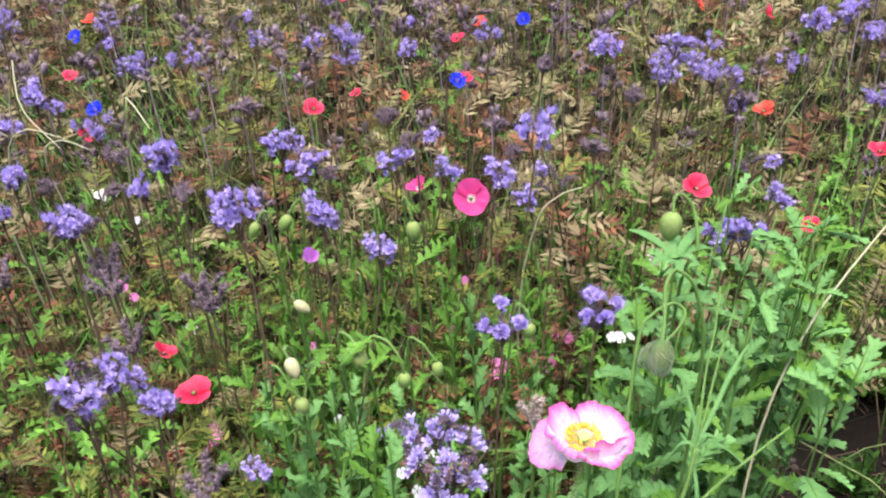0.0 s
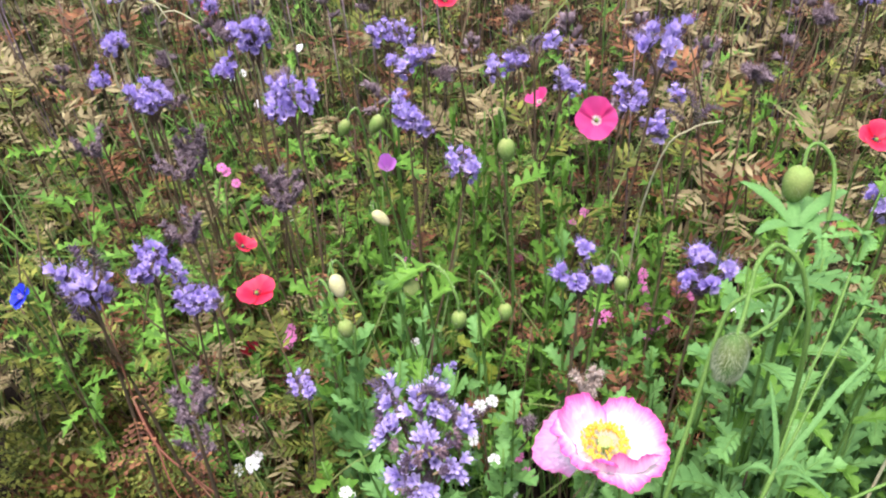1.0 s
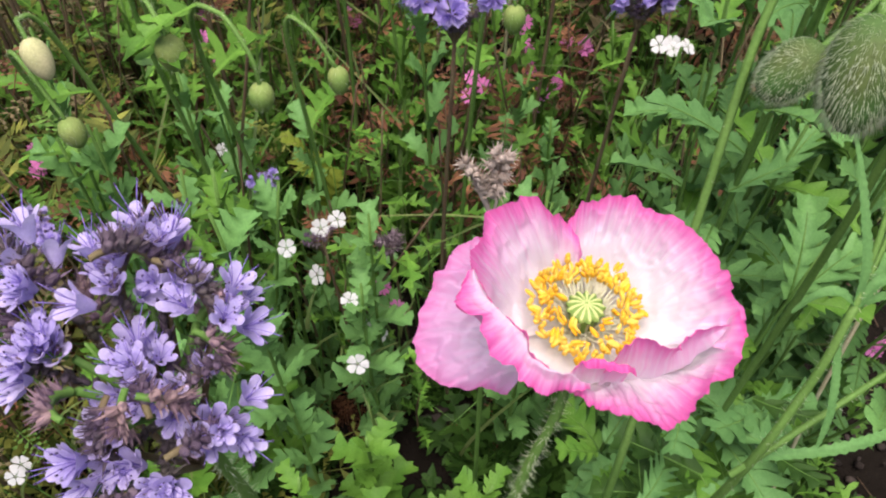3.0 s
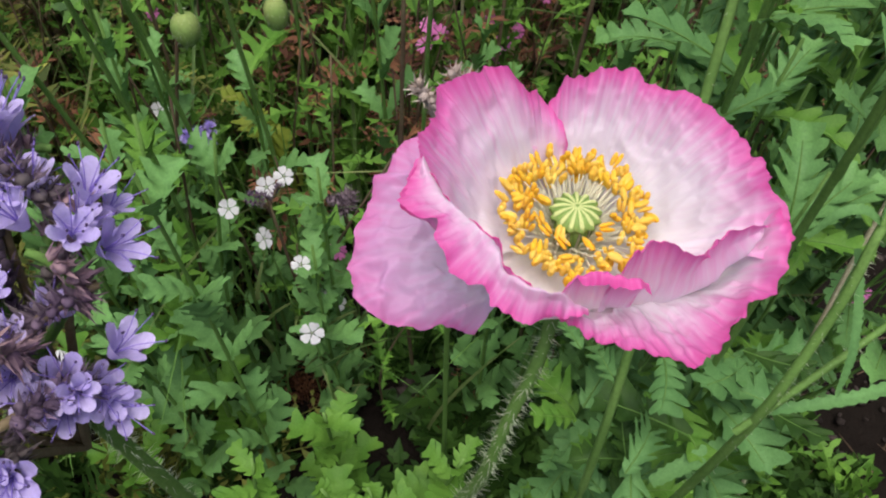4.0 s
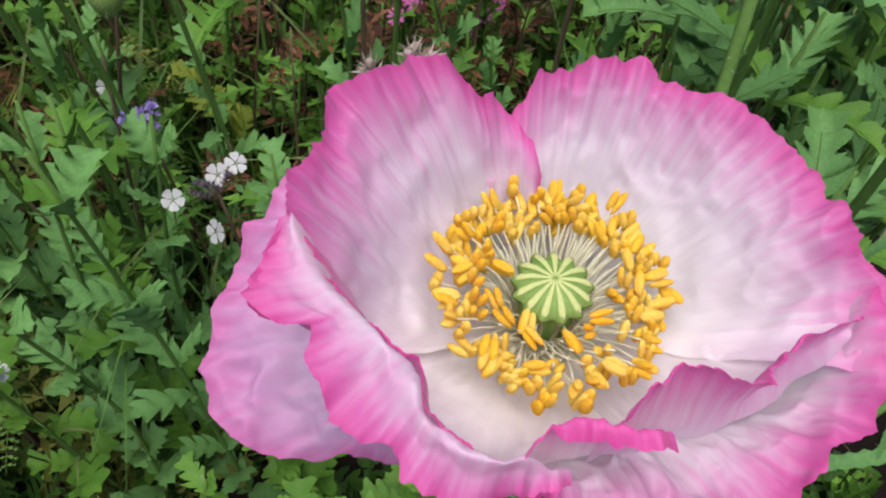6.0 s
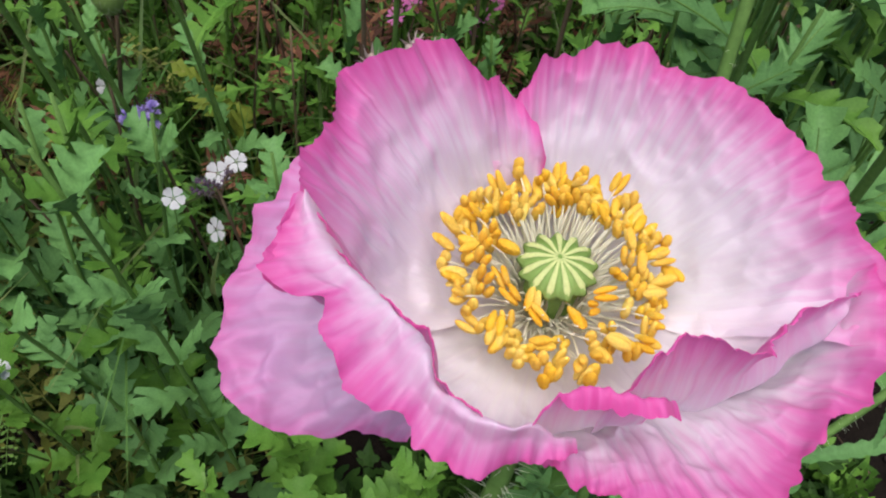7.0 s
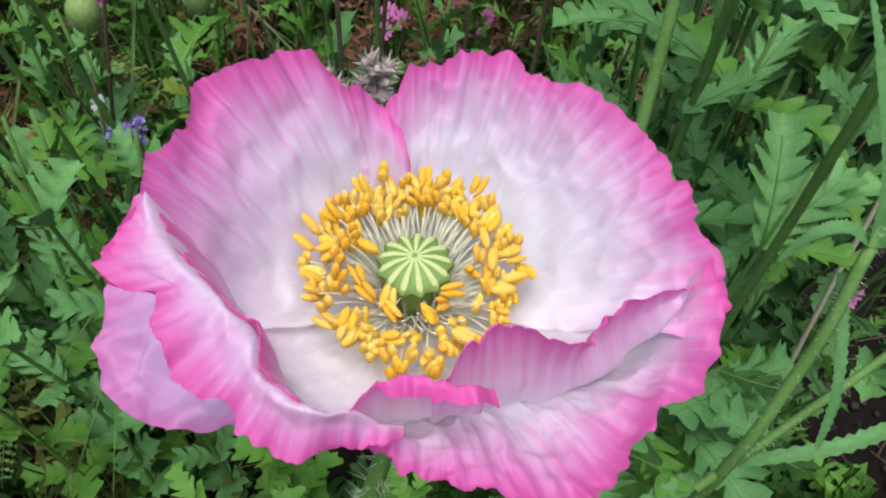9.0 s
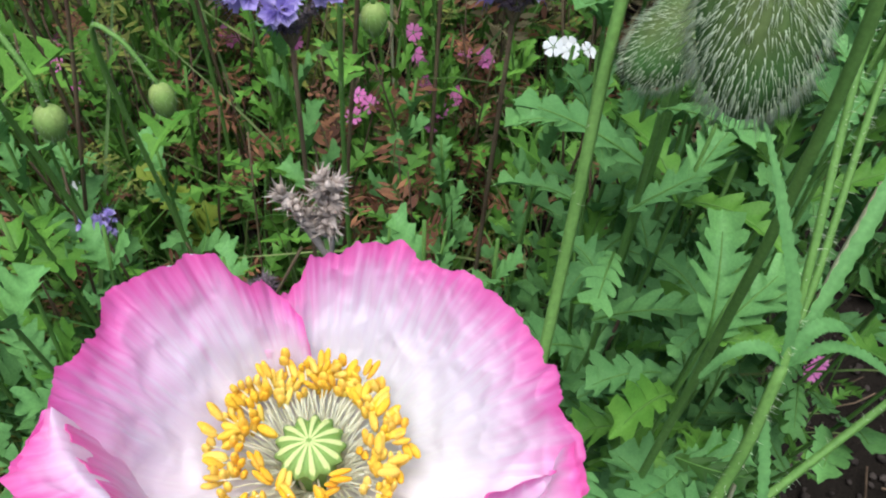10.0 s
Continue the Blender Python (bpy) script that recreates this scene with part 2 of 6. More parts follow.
def mesh_of(name, geo, mats, smooth=True, uv=False):
    me = bpy.data.meshes.new(name)
    me.from_pydata(geo.v, [], geo.f)
    for m in mats:
        me.materials.append(m)
    me.polygons.foreach_set("material_index", geo.m)
    me.polygons.foreach_set("use_smooth", [smooth] * len(geo.f))
    if uv:
        layer = me.uv_layers.new(name="UVMap")
        loop_vert = np.empty(len(me.loops), dtype=np.int32)
        me.loops.foreach_get("vertex_index", loop_vert)
        layer.data.foreach_set("uv", np.array(geo.uv, dtype=np.float32)[loop_vert].ravel())
    me.update()
    return me


def part(name, geo, mats, parent, label="", uv=False, m=None):
    """One mesh object under a thing or a part. geo: a Geo or a ready mesh."""
    me = geo if isinstance(geo, bpy.types.Mesh) else mesh_of(name, geo, mats if isinstance(mats, (list, tuple)) else [mats], uv=uv)
    ob = new(name, me)
    ob.parent = parent
    if m is not None:
        ob.matrix_basis = m
    if name.endswith("_hair"):
        tagged(ob, kind="stuff")
    return tagged(ob, label) if label else ob


def thing(name, label, category, m=None, group="", kind=""):
    ob = new(name)
    ob.empty_display_size = 0.02
    if m is not None:
        ob.matrix_basis = m
    return tagged(ob, label, category, group, kind)


def frame_of(d):
    d = Vector(d).normalized()
    side = d.cross(Vector((0, 0, 1)))
    if side.length < 1e-3:
        side = Vector((1, 0, 0))
    side.normalize()
    return d, side, side.cross(d)


def aim(p, d, spin=0.0, scale=1.0):
    """A pose at p whose z axis points along d."""
    d, s, u = frame_of(d)
    m = Matrix((s, u, d)).transposed()
    if m.determinant() < 0:
        m = Matrix((u, s, d)).transposed()
    return Matrix.Translation(p) @ m.to_4x4() @ Matrix.Rotation(spin, 4, "Z") @ Matrix.Scale(scale, 4)


def smooth_path(points, n):
    """n + 1 points on a Catmull-Rom curve through the given ones."""
    p = [Vector(q) for q in points]
    p = [2 * p[0] - p[1], *p, 2 * p[-1] - p[-2]]
    out = []
    for k in range(n + 1):
        x = k / n * (len(p) - 3)
        i = min(int(x), len(p) - 4)
        t = x - i
        a, b, c, d = p[i:i + 4]
        out.append(0.5 * (2 * b + (c - a) * t + (2 * a - 5 * b + 4 * c - d) * t * t + (3 * b - a - 3 * c + d) * t ** 3))
    return out


def tube(points, r0, r1, sides=5, slot=0, cap=True):
    g = Geo()
    n = len(points)
    verts, faces = [], []
    for i, p in enumerate(points):
        d = Vector(points[min(i + 1, n - 1)]) - Vector(points[max(i - 1, 0)])
        _, s, u = frame_of(d if d.length > 1e-9 else (0, 0, 1))
        r = r0 + (r1 - r0) * i / (n - 1)
        for k in range(sides):
            a = 2 * math.pi * k / sides
            verts.append(Vector(p) + s * (r * math.cos(a)) + u * (r * math.sin(a)))
    for i in range(n - 1):
        for k in range(sides):
            k2 = (k + 1) % sides
            faces.append((i * sides + k, i * sides + k2, (i + 1) * sides + k2, (i + 1) * sides + k))
    if cap:
        faces.append(tuple(range((n - 1) * sides, n * sides)))
    return g.add(verts, faces, slot)


def blob(rx, ry, rz, rings=6, sides=8, slot=0, taper=0.0, rough=0.0, rnd=None):
    """A rounded body along z from -rz to rz."""
    g = Geo()
    verts, faces = [(0, 0, -rz)], []
    for i in range(1, rings):
        a = math.pi * i / rings
        k = 1 + taper * math.cos(a)
        for j in range(sides):
            b = 2 * math.pi * j / sides
            w = 1 + (rnd.uniform(-rough, rough) if rnd else 0)
            verts.append((rx * math.sin(a) * math.cos(b) * k * w, ry * math.sin(a) * math.sin(b) * k * w, -rz * math.cos(a)))
    verts.append((0, 0, rz))
    top = len(verts) - 1
    for j in range(sides):
        j2 = (j + 1) % sides
        faces.append((0, 1 + j2, 1 + j))
        faces.append((top, 1 + (rings - 2) * sides + j, 1 + (rings - 2) * sides + j2))
        for i in range(rings - 2):
            a = 1 + i * sides
            faces.append((a + j, a + j2, a + sides + j2, a + sides + j))
    return g.add(verts, faces, slot)


def lobed_leaf(length, width, pairs, rnd, droop=0.5, teeth=True, slot=0, narrow=0.19):
    """A deeply and unevenly cut, toothed leaf along +x that arches up, droops at its end and sways to one side."""
    g = Geo()
    sway = rnd.uniform(-0.25, 0.25)
    fold = rnd.uniform(0.15, 0.65)

    def rib(t):
        return Vector((length * (t - 0.12 * droop * t * t), length * sway * t * t, length * (0.28 * t - droop * 0.55 * t * t)))

    verts, faces = [], []

    def point(t, y, lift=0.0):
        p = rib(t)
        verts.append((p.x - 0.3 * sway * y, p.y + y, p.z + lift + abs(y) * fold))
        return len(verts) - 1

    for sgn in (1, -1):
        t = 0.10 + rnd.uniform(0, 0.05)
        for i in range(pairs):
            step = 0.84 / pairs * rnd.uniform(0.75, 1.2)
            a, b = t, min(0.96, t + step)
            t = b + 0.008
            if a > 0.9:
                break
            env = width * math.sin(math.pi * min(1.0, 0.20 + 0.72 * a)) ** 0.8
            w = env * rnd.uniform(0.55, 1.2)
            lean = rnd.uniform(0.02, 0.10)
            lift = rnd.uniform(-0.45, 0.4) * w
            core = max(width * narrow, 0.0006)
            a0, b0 = point(a, 0), point(b, 0)
            e1 = point(a + 0.01, sgn * core)
            e2 = point(b - 0.01, sgn * core)
            mid = (a + b) / 2 + lean
            if teeth:
                q = step * rnd.uniform(0.30, 0.42)
                s1, s2 = point(mid - q * 0.9, sgn * w * 0.45, lift * 0.3), point(mid + q * 0.8, sgn * w * 0.42, lift * 0.3)
                n1, n2 = point(mid - q * 0.75 + lean * 0.3, sgn * w * 0.78, lift * 0.7), point(mid + q * 0.75 + lean * 0.3, sgn * w * 0.74, lift * 0.7)
                tip = point(mid + lean * 0.6, sgn * w, lift)
                loop = [(a0, e1, e2, b0), (e1, s1, s2, e2), (s1, n1, n2, s2), (n1, tip, n2)]
            else:
                tip = point(min(1.08, mid + 0.03), sgn * w, lift)
                loop = [(a0, e1, e2, b0), (e1, tip, e2)]
            faces.extend(f[::-1] if sgn > 0 else f for f in loop)
    a0, l, r, tip = point(0.90, 0), point(0.94, width * 0.25), point(0.94, -width * 0.25), point(1.12, 0)
    faces.extend([(a0, tip, l), (a0, r, tip)])
    ribs = [(point(t, 0.0011 * (1 - 0.5 * t), 0.0002), point(t, -0.0011 * (1 - 0.5 * t), 0.0002)) for t in (0, 0.12, 0.35, 0.65, 0.92)]
    faces.extend((p[0], p[1], q[1], q[0]) for p, q in zip(ribs, ribs[1:]))
    return g.add(verts, faces, slot)


def fine_leaf(length, width, lobes, rnd, droop=0.5, slot=0, steps=44, whole=0.09, rib=None):
    """A poppy leaf along +x: rounded, toothed lobes cut towards a channelled midrib, curved both ways."""
    g = Geo()
    sway, fold, twist = rnd.uniform(-0.22, 0.22), rnd.uniform(0.1, 0.5), rnd.uniform(-0.5, 0.5)
    verts, faces = [], []
    phase = [rnd.uniform(0, 0.5) for _ in range(2)]
    size = [[rnd.uniform(0.65, 1.15) for _ in range(lobes + 2)] for _ in range(2)]
    for i in range(steps + 1):
        t = i / steps
        env = width * (math.sin(math.pi * min(1.0, 0.10 + 0.80 * t)) ** 0.9) * (1.0 if t < 0.86 else max(0.02, (1 - t) / 0.14))
        x, z = length * (t - 0.12 * droop * t * t), length * (0.26 * t - 0.55 * droop * t * t)
        y0 = length * sway * t * t
        row = []
        for k, sgn in ((0, -1), (1, 1)):
            f = t * lobes + phase[k]
            n, p = int(f), f % 1.0
            lobe = math.sin(math.pi * p) ** 0.55 * size[k][n]
            tooth = 1 - 0.34 * abs(math.sin(2.5 * math.pi * p + 0.4))
            cutin = whole if 0.10 < t < 0.80 else 0.45
            w = env * (cutin + (1 - cutin) * lobe * tooth) + (0.0005 if t < 0.99 else 0)
            slant = 0.85 * w * lobe
            wave = 0.18 * w * math.sin(2 * math.pi * f + k)
            up = fold * w + twist * w * sgn * t + wave
            edge = (x + slant, y0 + sgn * w, z + up)
            mid = (x + slant * 0.4, y0 + sgn * w * 0.5, z + up * 0.32)
            row.append((edge, mid))
        verts += [row[0][0], row[0][1], (x, y0, z - 0.0006 * (1 - t)), row[1][1], row[1][0]]
    for i in range(steps):
        for k in range(4):
            faces.append((5 * i + k, 5 * i + k + 5, 5 * i + k + 6, 5 * i + k + 1))
    g.add(verts, faces, slot)
    if rib is not None:
        line = [Vector(verts[5 * i + 2]) + Vector((0, 0, 0.0003)) for i in range(0, steps - 3, 4)]
        g.join(tube(line, 0.014 * length, 0.004 * length, 4), slot=rib)
    return g


def feather_leaf(length, width, pairs, rnd, droop=0.5, slot=0, simple=False):
    """A feathery twice-cut leaf along +x: slim toothed leaflets in pairs on a thin rib."""
    g = Geo()

    def rib(t):
        return Vector((length * t, 0, length * (0.30 * t - droop * 0.6 * t * t)))

    if simple:
        w = Vector((0, 0.0006, 0))
        g.add([rib(0) - w, rib(0) + w, rib(0.5) - w, rib(0.5) + w, rib(1.0)], [(0, 2, 3, 1), (2, 4, 3)], slot)
    else:
        g.join(tube([rib(t) for t in (0, 0.33, 0.66, 1.0)], 0.0007, 0.0003, 3, slot, cap=False))
    for i in range(pairs):
        t = 0.15 + 0.82 * i / pairs
        env = width * math.sin(math.pi * (0.2 + 0.75 * t)) ** 0.7
        p = rib(t)
        for sgn in (1, -1):
            w = env * rnd.uniform(0.7, 1.2)
            a = radians(rnd.uniform(48, 70))
            along, across = Vector((math.cos(a), sgn * math.sin(a), rnd.uniform(-0.25, 0.35))) * w, Vector((-math.sin(a), sgn * math.cos(a), 0)) * w
            if simple:
                q = [p, p + along * 0.5 + across * 0.16, p + along * 0.55 - across * 0.12, p + along * 1.05]
                g.add(q, [(0, 2, 3, 1)] if sgn > 0 else [(0, 1, 3, 2)], slot)
                continue
            rows = [p, p + along * 0.35 + across * 0.14, p + along * 0.35 - across * 0.11, p + along * 0.48, p + along * 0.72 + across * 0.13, p + along * 0.72 - across * 0.10, p + along * 0.80, p + along * 1.05]
            g.add(rows, [(0, 2, 3, 1), (3, 5, 6, 4), (3, 6, 7)] if sgn > 0 else [(0, 1, 3, 2), (3, 4, 6, 5), (3, 7, 6)], slot)
    return g


def blade(length, width, bend, rnd, slot=0, n=5):
    """A narrow grass blade rising along z and bending over."""
    g = Geo()
    verts, faces = [], []
    for i in range(n + 1):
        t = i / n
        x = bend * length * t * t
        z = length * t * (1 - 0.35 * bend * t)
        w = width * (1 - t) ** 0.6 * 0.5 + 0.00005
        verts += [(x, -w, z), (x + w * 0.3, 0, z), (x, w, z)]
    for i in range(n):
        for k in (0, 1):
            faces.append((3 * i + k, 3 * i + k + 1, 3 * i + k + 4, 3 * i + k + 3))
    return g.add(verts, faces, slot)


def hairs(points_normals, length, thick, rnd, slot=0, lean=(0, 0, 0)):
    """Stiff hairs: slim three-sided spikes."""
    g = Geo()
    for p, n in points_normals:
        d = (Vector(n) + Vector([rnd.uniform(-0.35, 0.35) for _ in range(3)]) + Vector(lean)).normalized()
        _, s, u = frame_of(d)
        l = length * rnd.uniform(0.6, 1.2)
        p = Vector(p)
        g.add([p + s * thick, p - s * thick * 0.5 + u * thick * 0.87, p - s * thick * 0.5 - u * thick * 0.87, p + d * l],
              [(0, 1, 3), (1, 2, 3), (2, 0, 3)], slot)
    return g


def around(points, radius, count, rnd):
    """Points and normals scattered over a tube."""
    out = []
    for _ in range(count):
        x = rnd.uniform(0, len(points) - 1.001)
        i = int(x)
        a, b = Vector(points[i]), Vector(points[i + 1])
        _, s, u = frame_of(b - a)
        w = rnd.uniform(0, 2 * math.pi)
        n = s * math.cos(w) + u * math.sin(w)
        out.append((a.lerp(b, x - i) + n * radius * 0.9, n))
    return out


def scatter(name, templates, poses, mats, label, category):
    """Many small plants joined into one object of kind stuff. poses: (template index, matrix)."""
    vs, ts, ms, o = [], [], [], 0
    flat = []
    for g in templates:
        tri, slot = [], []
        for f, s in zip(g.f, g.m):
            for k in range(1, len(f) - 1):
                tri.append((f[0], f[k], f[k + 1]))
                slot.append(s)
        flat.append((np.array(g.v, dtype=np.float64), np.array(tri, dtype=np.int32), np.array(slot, dtype=np.int32)))
    for i, m in poses:
        v, t, s = flat[i]
        a = np.array(m)
        vs.append(v @ a[:3, :3].T + a[:3, 3])
        ts.append(t + o)
        ms.append(s)
        o += len(v)
    v, t, s = np.concatenate(vs), np.concatenate(ts), np.concatenate(ms)
    me = bpy.data.meshes.new(name)
    me.vertices.add(len(v))
    me.vertices.foreach_set("co", v.astype(np.float32).ravel())
    me.loops.add(len(t) * 3)
    me.loops.foreach_set("vertex_index", t.ravel())
    me.polygons.add(len(t))
    me.polygons.foreach_set("loop_start", np.arange(0, len(t) * 3, 3, dtype=np.int32))
    for m in mats:
        me.materials.append(m)
    me.polygons.foreach_set("material_index", s)
    me.update(calc_edges=True)
    return tagged(new(name, me), label, category, kind="stuff")


def clone(ob, m):
    """A copy of a thing at exactly the pose m, whatever the first one's own scale."""
    return copy_thing(ob, m @ Matrix.Diagonal((1 / ob.scale.x, 1 / ob.scale.y, 1 / ob.scale.z, 1)))



# ---- ground ----
def ground():
    """One soil sheet, finely uneven near the flowers and reaching to the horizon."""
    g = Geo()
    xs = [-400, -60, -15, -6, *np.arange(-4, -1.19, 0.25), *np.round(np.arange(-1.2, 1.21, 0.014), 4), *np.arange(1.25, 4.1, 0.25), 6, 15, 60, 400]
    ys = [-400, -60, -12, *np.arange(-4, 0.2, 0.25), *np.round(np.arange(0.25, 1.81, 0.014), 4), *np.arange(2, 7.1, 0.25), 10, 20, 70, 400]
    xs, ys = [float(x) for x in xs], [float(y) for y in ys]
    verts = []
    for y in ys:
        for x in xs:
            near = 1.0 if abs(x) < 5 and abs(y) < 8 else 0.0
            verts.append((x, y, near * (0.010 * noise.noise((x * 7.1 + y * 4.3, y * 7.1 - x * 4.3, 0.37)) + 0.006 * noise.noise((x * 23 - y * 14, y * 23 + x * 14, 3.41)) + 0.004 * noise.noise((x * 49 + y * 37, y * 49 - x * 37, 7.73)))))
    n = len(xs)
    faces = [(j * n + i, j * n + i + 1, (j + 1) * n + i + 1, (j + 1) * n + i) for j in range(len(ys) - 1) for i in range(n - 1)]
    g.add(verts, faces)
    return tagged(new("ground", mesh_of("ground", g, [SOIL])), "dark damp garden soil under the wildflowers", "ground", kind="structure")


ground()


# ---- the pink poppy ----
HEART = Vector((0.0942, 0.4066, 0.5447))      # middle of the stigma disc
RND = random.Random(11)


def spline(values, x):
    """Catmull-Rom through evenly spaced values, x from 0 to 1."""
    n = len(values) - 1
    k = min(int(x * n), n - 1)
    t = x * n - k
    v = [values[max(0, min(n, k + j))] for j in (-1, 0, 1, 2)]
    return 0.5 * (2 * v[1] + (v[2] - v[0]) * t + (2 * v[0] - 5 * v[1] + 4 * v[2] - v[3]) * t * t + (3 * v[1] - v[0] - 3 * v[2] + v[3]) * t ** 3)


def keyed(keys, az):
    """A smooth value pair through (azimuth, radius, height) keys in rising azimuth, without overshoot."""
    if az <= keys[0][0]:
        return keys[0][1:]
    for a, b in zip(keys, keys[1:]):
        if az <= b[0]:
            t = (az - a[0]) / (b[0] - a[0])
            t = 0.5 * t + 0.5 * t * t * (3 - 2 * t)
            return a[1] + (b[1] - a[1]) * t, a[2] + (b[2] - a[2]) * t
    return keys[-1][1:]


def scaled(keys, k, height=1.0, drop=0.0):
    return [(a, r * k, z * height - drop) for a, r, z in keys]


def between(a, b, k, lift=0.0):
    """Keys part of the way from a to b, at b's azimuths."""
    out = []
    for az, r, z in b:
        r0, z0 = keyed(a, az)
        out.append((az, r0 + (r - r0) * k, z0 + (z - z0) * k + lift))
    return out


def ridge(*p):
    """Sharp-crested folds, about zero on average."""
    return 0.22 - abs(noise.noise(p))


def loft_petal(az0, az1, rows, seed, nu=150, nv=70, frill=1.0, crumple=1.0, sides=(0.0, 0.0), tone=1.0, spans=None):
    """A petal swept from azimuth az0 to az1 (degrees). rows: profiles from base to rim, each keys of (azimuth, radius, height)
    in millimetres. The rim is torn and frilled, the face pleated and crumpled. sides: how far the two side edges take the rim's colour.
    tone: below 1 spreads the rim's colour inward. spans: where each row lies between base (0) and rim (1)."""
    g = Geo()
    verts, uvs = [], []
    spans = spans or [k / (len(rows) - 1) for k in range(len(rows))]
    for j in range(nv + 1):
        v = j / nv
        k = max(i for i in range(len(spans) - 1) if spans[i] <= v)
        x = (k + (v - spans[k]) / (spans[k + 1] - spans[k])) / (len(rows) - 1)
        for i in range(nu + 1):
            u = i / nu
            deg = az0 + (az1 - az0) * u
            pairs = [keyed(row, deg) for row in rows]
            r = spline([p[0] for p in pairs], x)
            z = spline([p[1] for p in pairs], x)
            az = radians(deg)
            w = v ** 6
            q = az * 9.0
            tear = 0.9 * noise.noise((q * 0.7, seed, 0)) + 0.9 * abs(noise.noise((q * 1.3, seed, 5))) + 0.55 * noise.noise((q * 3.0, seed, 8)) + 0.30 * noise.noise((q * 7.0, seed, 12))
            r += frill * w * tear
            z += frill * v ** 4 * (1.1 * noise.noise((q * 0.5, seed, 21)) + 0.9 * noise.noise((q * 1.2, seed, 27)) + 0.45 * noise.noise((q * 2.6, seed, 31)))
            px, py = r * math.cos(az), r * math.sin(az)
            c = crumple * min(1.0, 1.8 * v)
            bend = 1.3 * noise.noise((px * 0.08, py * 0.08, seed + 60))
            z += c * (1.3 * noise.noise((px * 0.11, py * 0.11, seed)) + 1.5 * ridge(px * 0.14 + bend, py * 0.14, seed + 3) + 1.0 * ridge(px * 0.31, py * 0.31 + bend, seed + 13)
                      + 0.25 * ridge(px * 0.72, py * 0.72, seed + 17) + v * 0.85 * ridge(q * 0.85 + bend, v * 1.6, seed + 40) + v * 0.40 * ridge(q * 2.1, v * 2.6, seed + 44))
            r += c * (0.5 * noise.noise((px * 0.3, py * 0.3, seed + 9 + z * 0.2)) + 0.25 * ridge(px * 0.6, py * 0.6, seed + 29 + z * 0.2))
            verts.append((r * math.cos(az) / 1000, r * math.sin(az) / 1000, z / 1000))
            side = max(sides[0] * max(0.0, 1 - u * 14), sides[1] * max(0.0, 1 - (1 - u) * 14)) * max(0.0, min(1.0, (v - 0.45) * 5))
            uvs.append((max(v ** tone, side), u * (az1 - az0) / 120.0 + seed))
    n = nu + 1
    faces = [(j * n + i, j * n + i + 1, (j + 1) * n + i + 1, (j + 1) * n + i) for j in range(nv) for i in range(nu)]
    return g.add(verts, faces, 0, uvs)


def level(r, z):
    return [(0, r, z)]


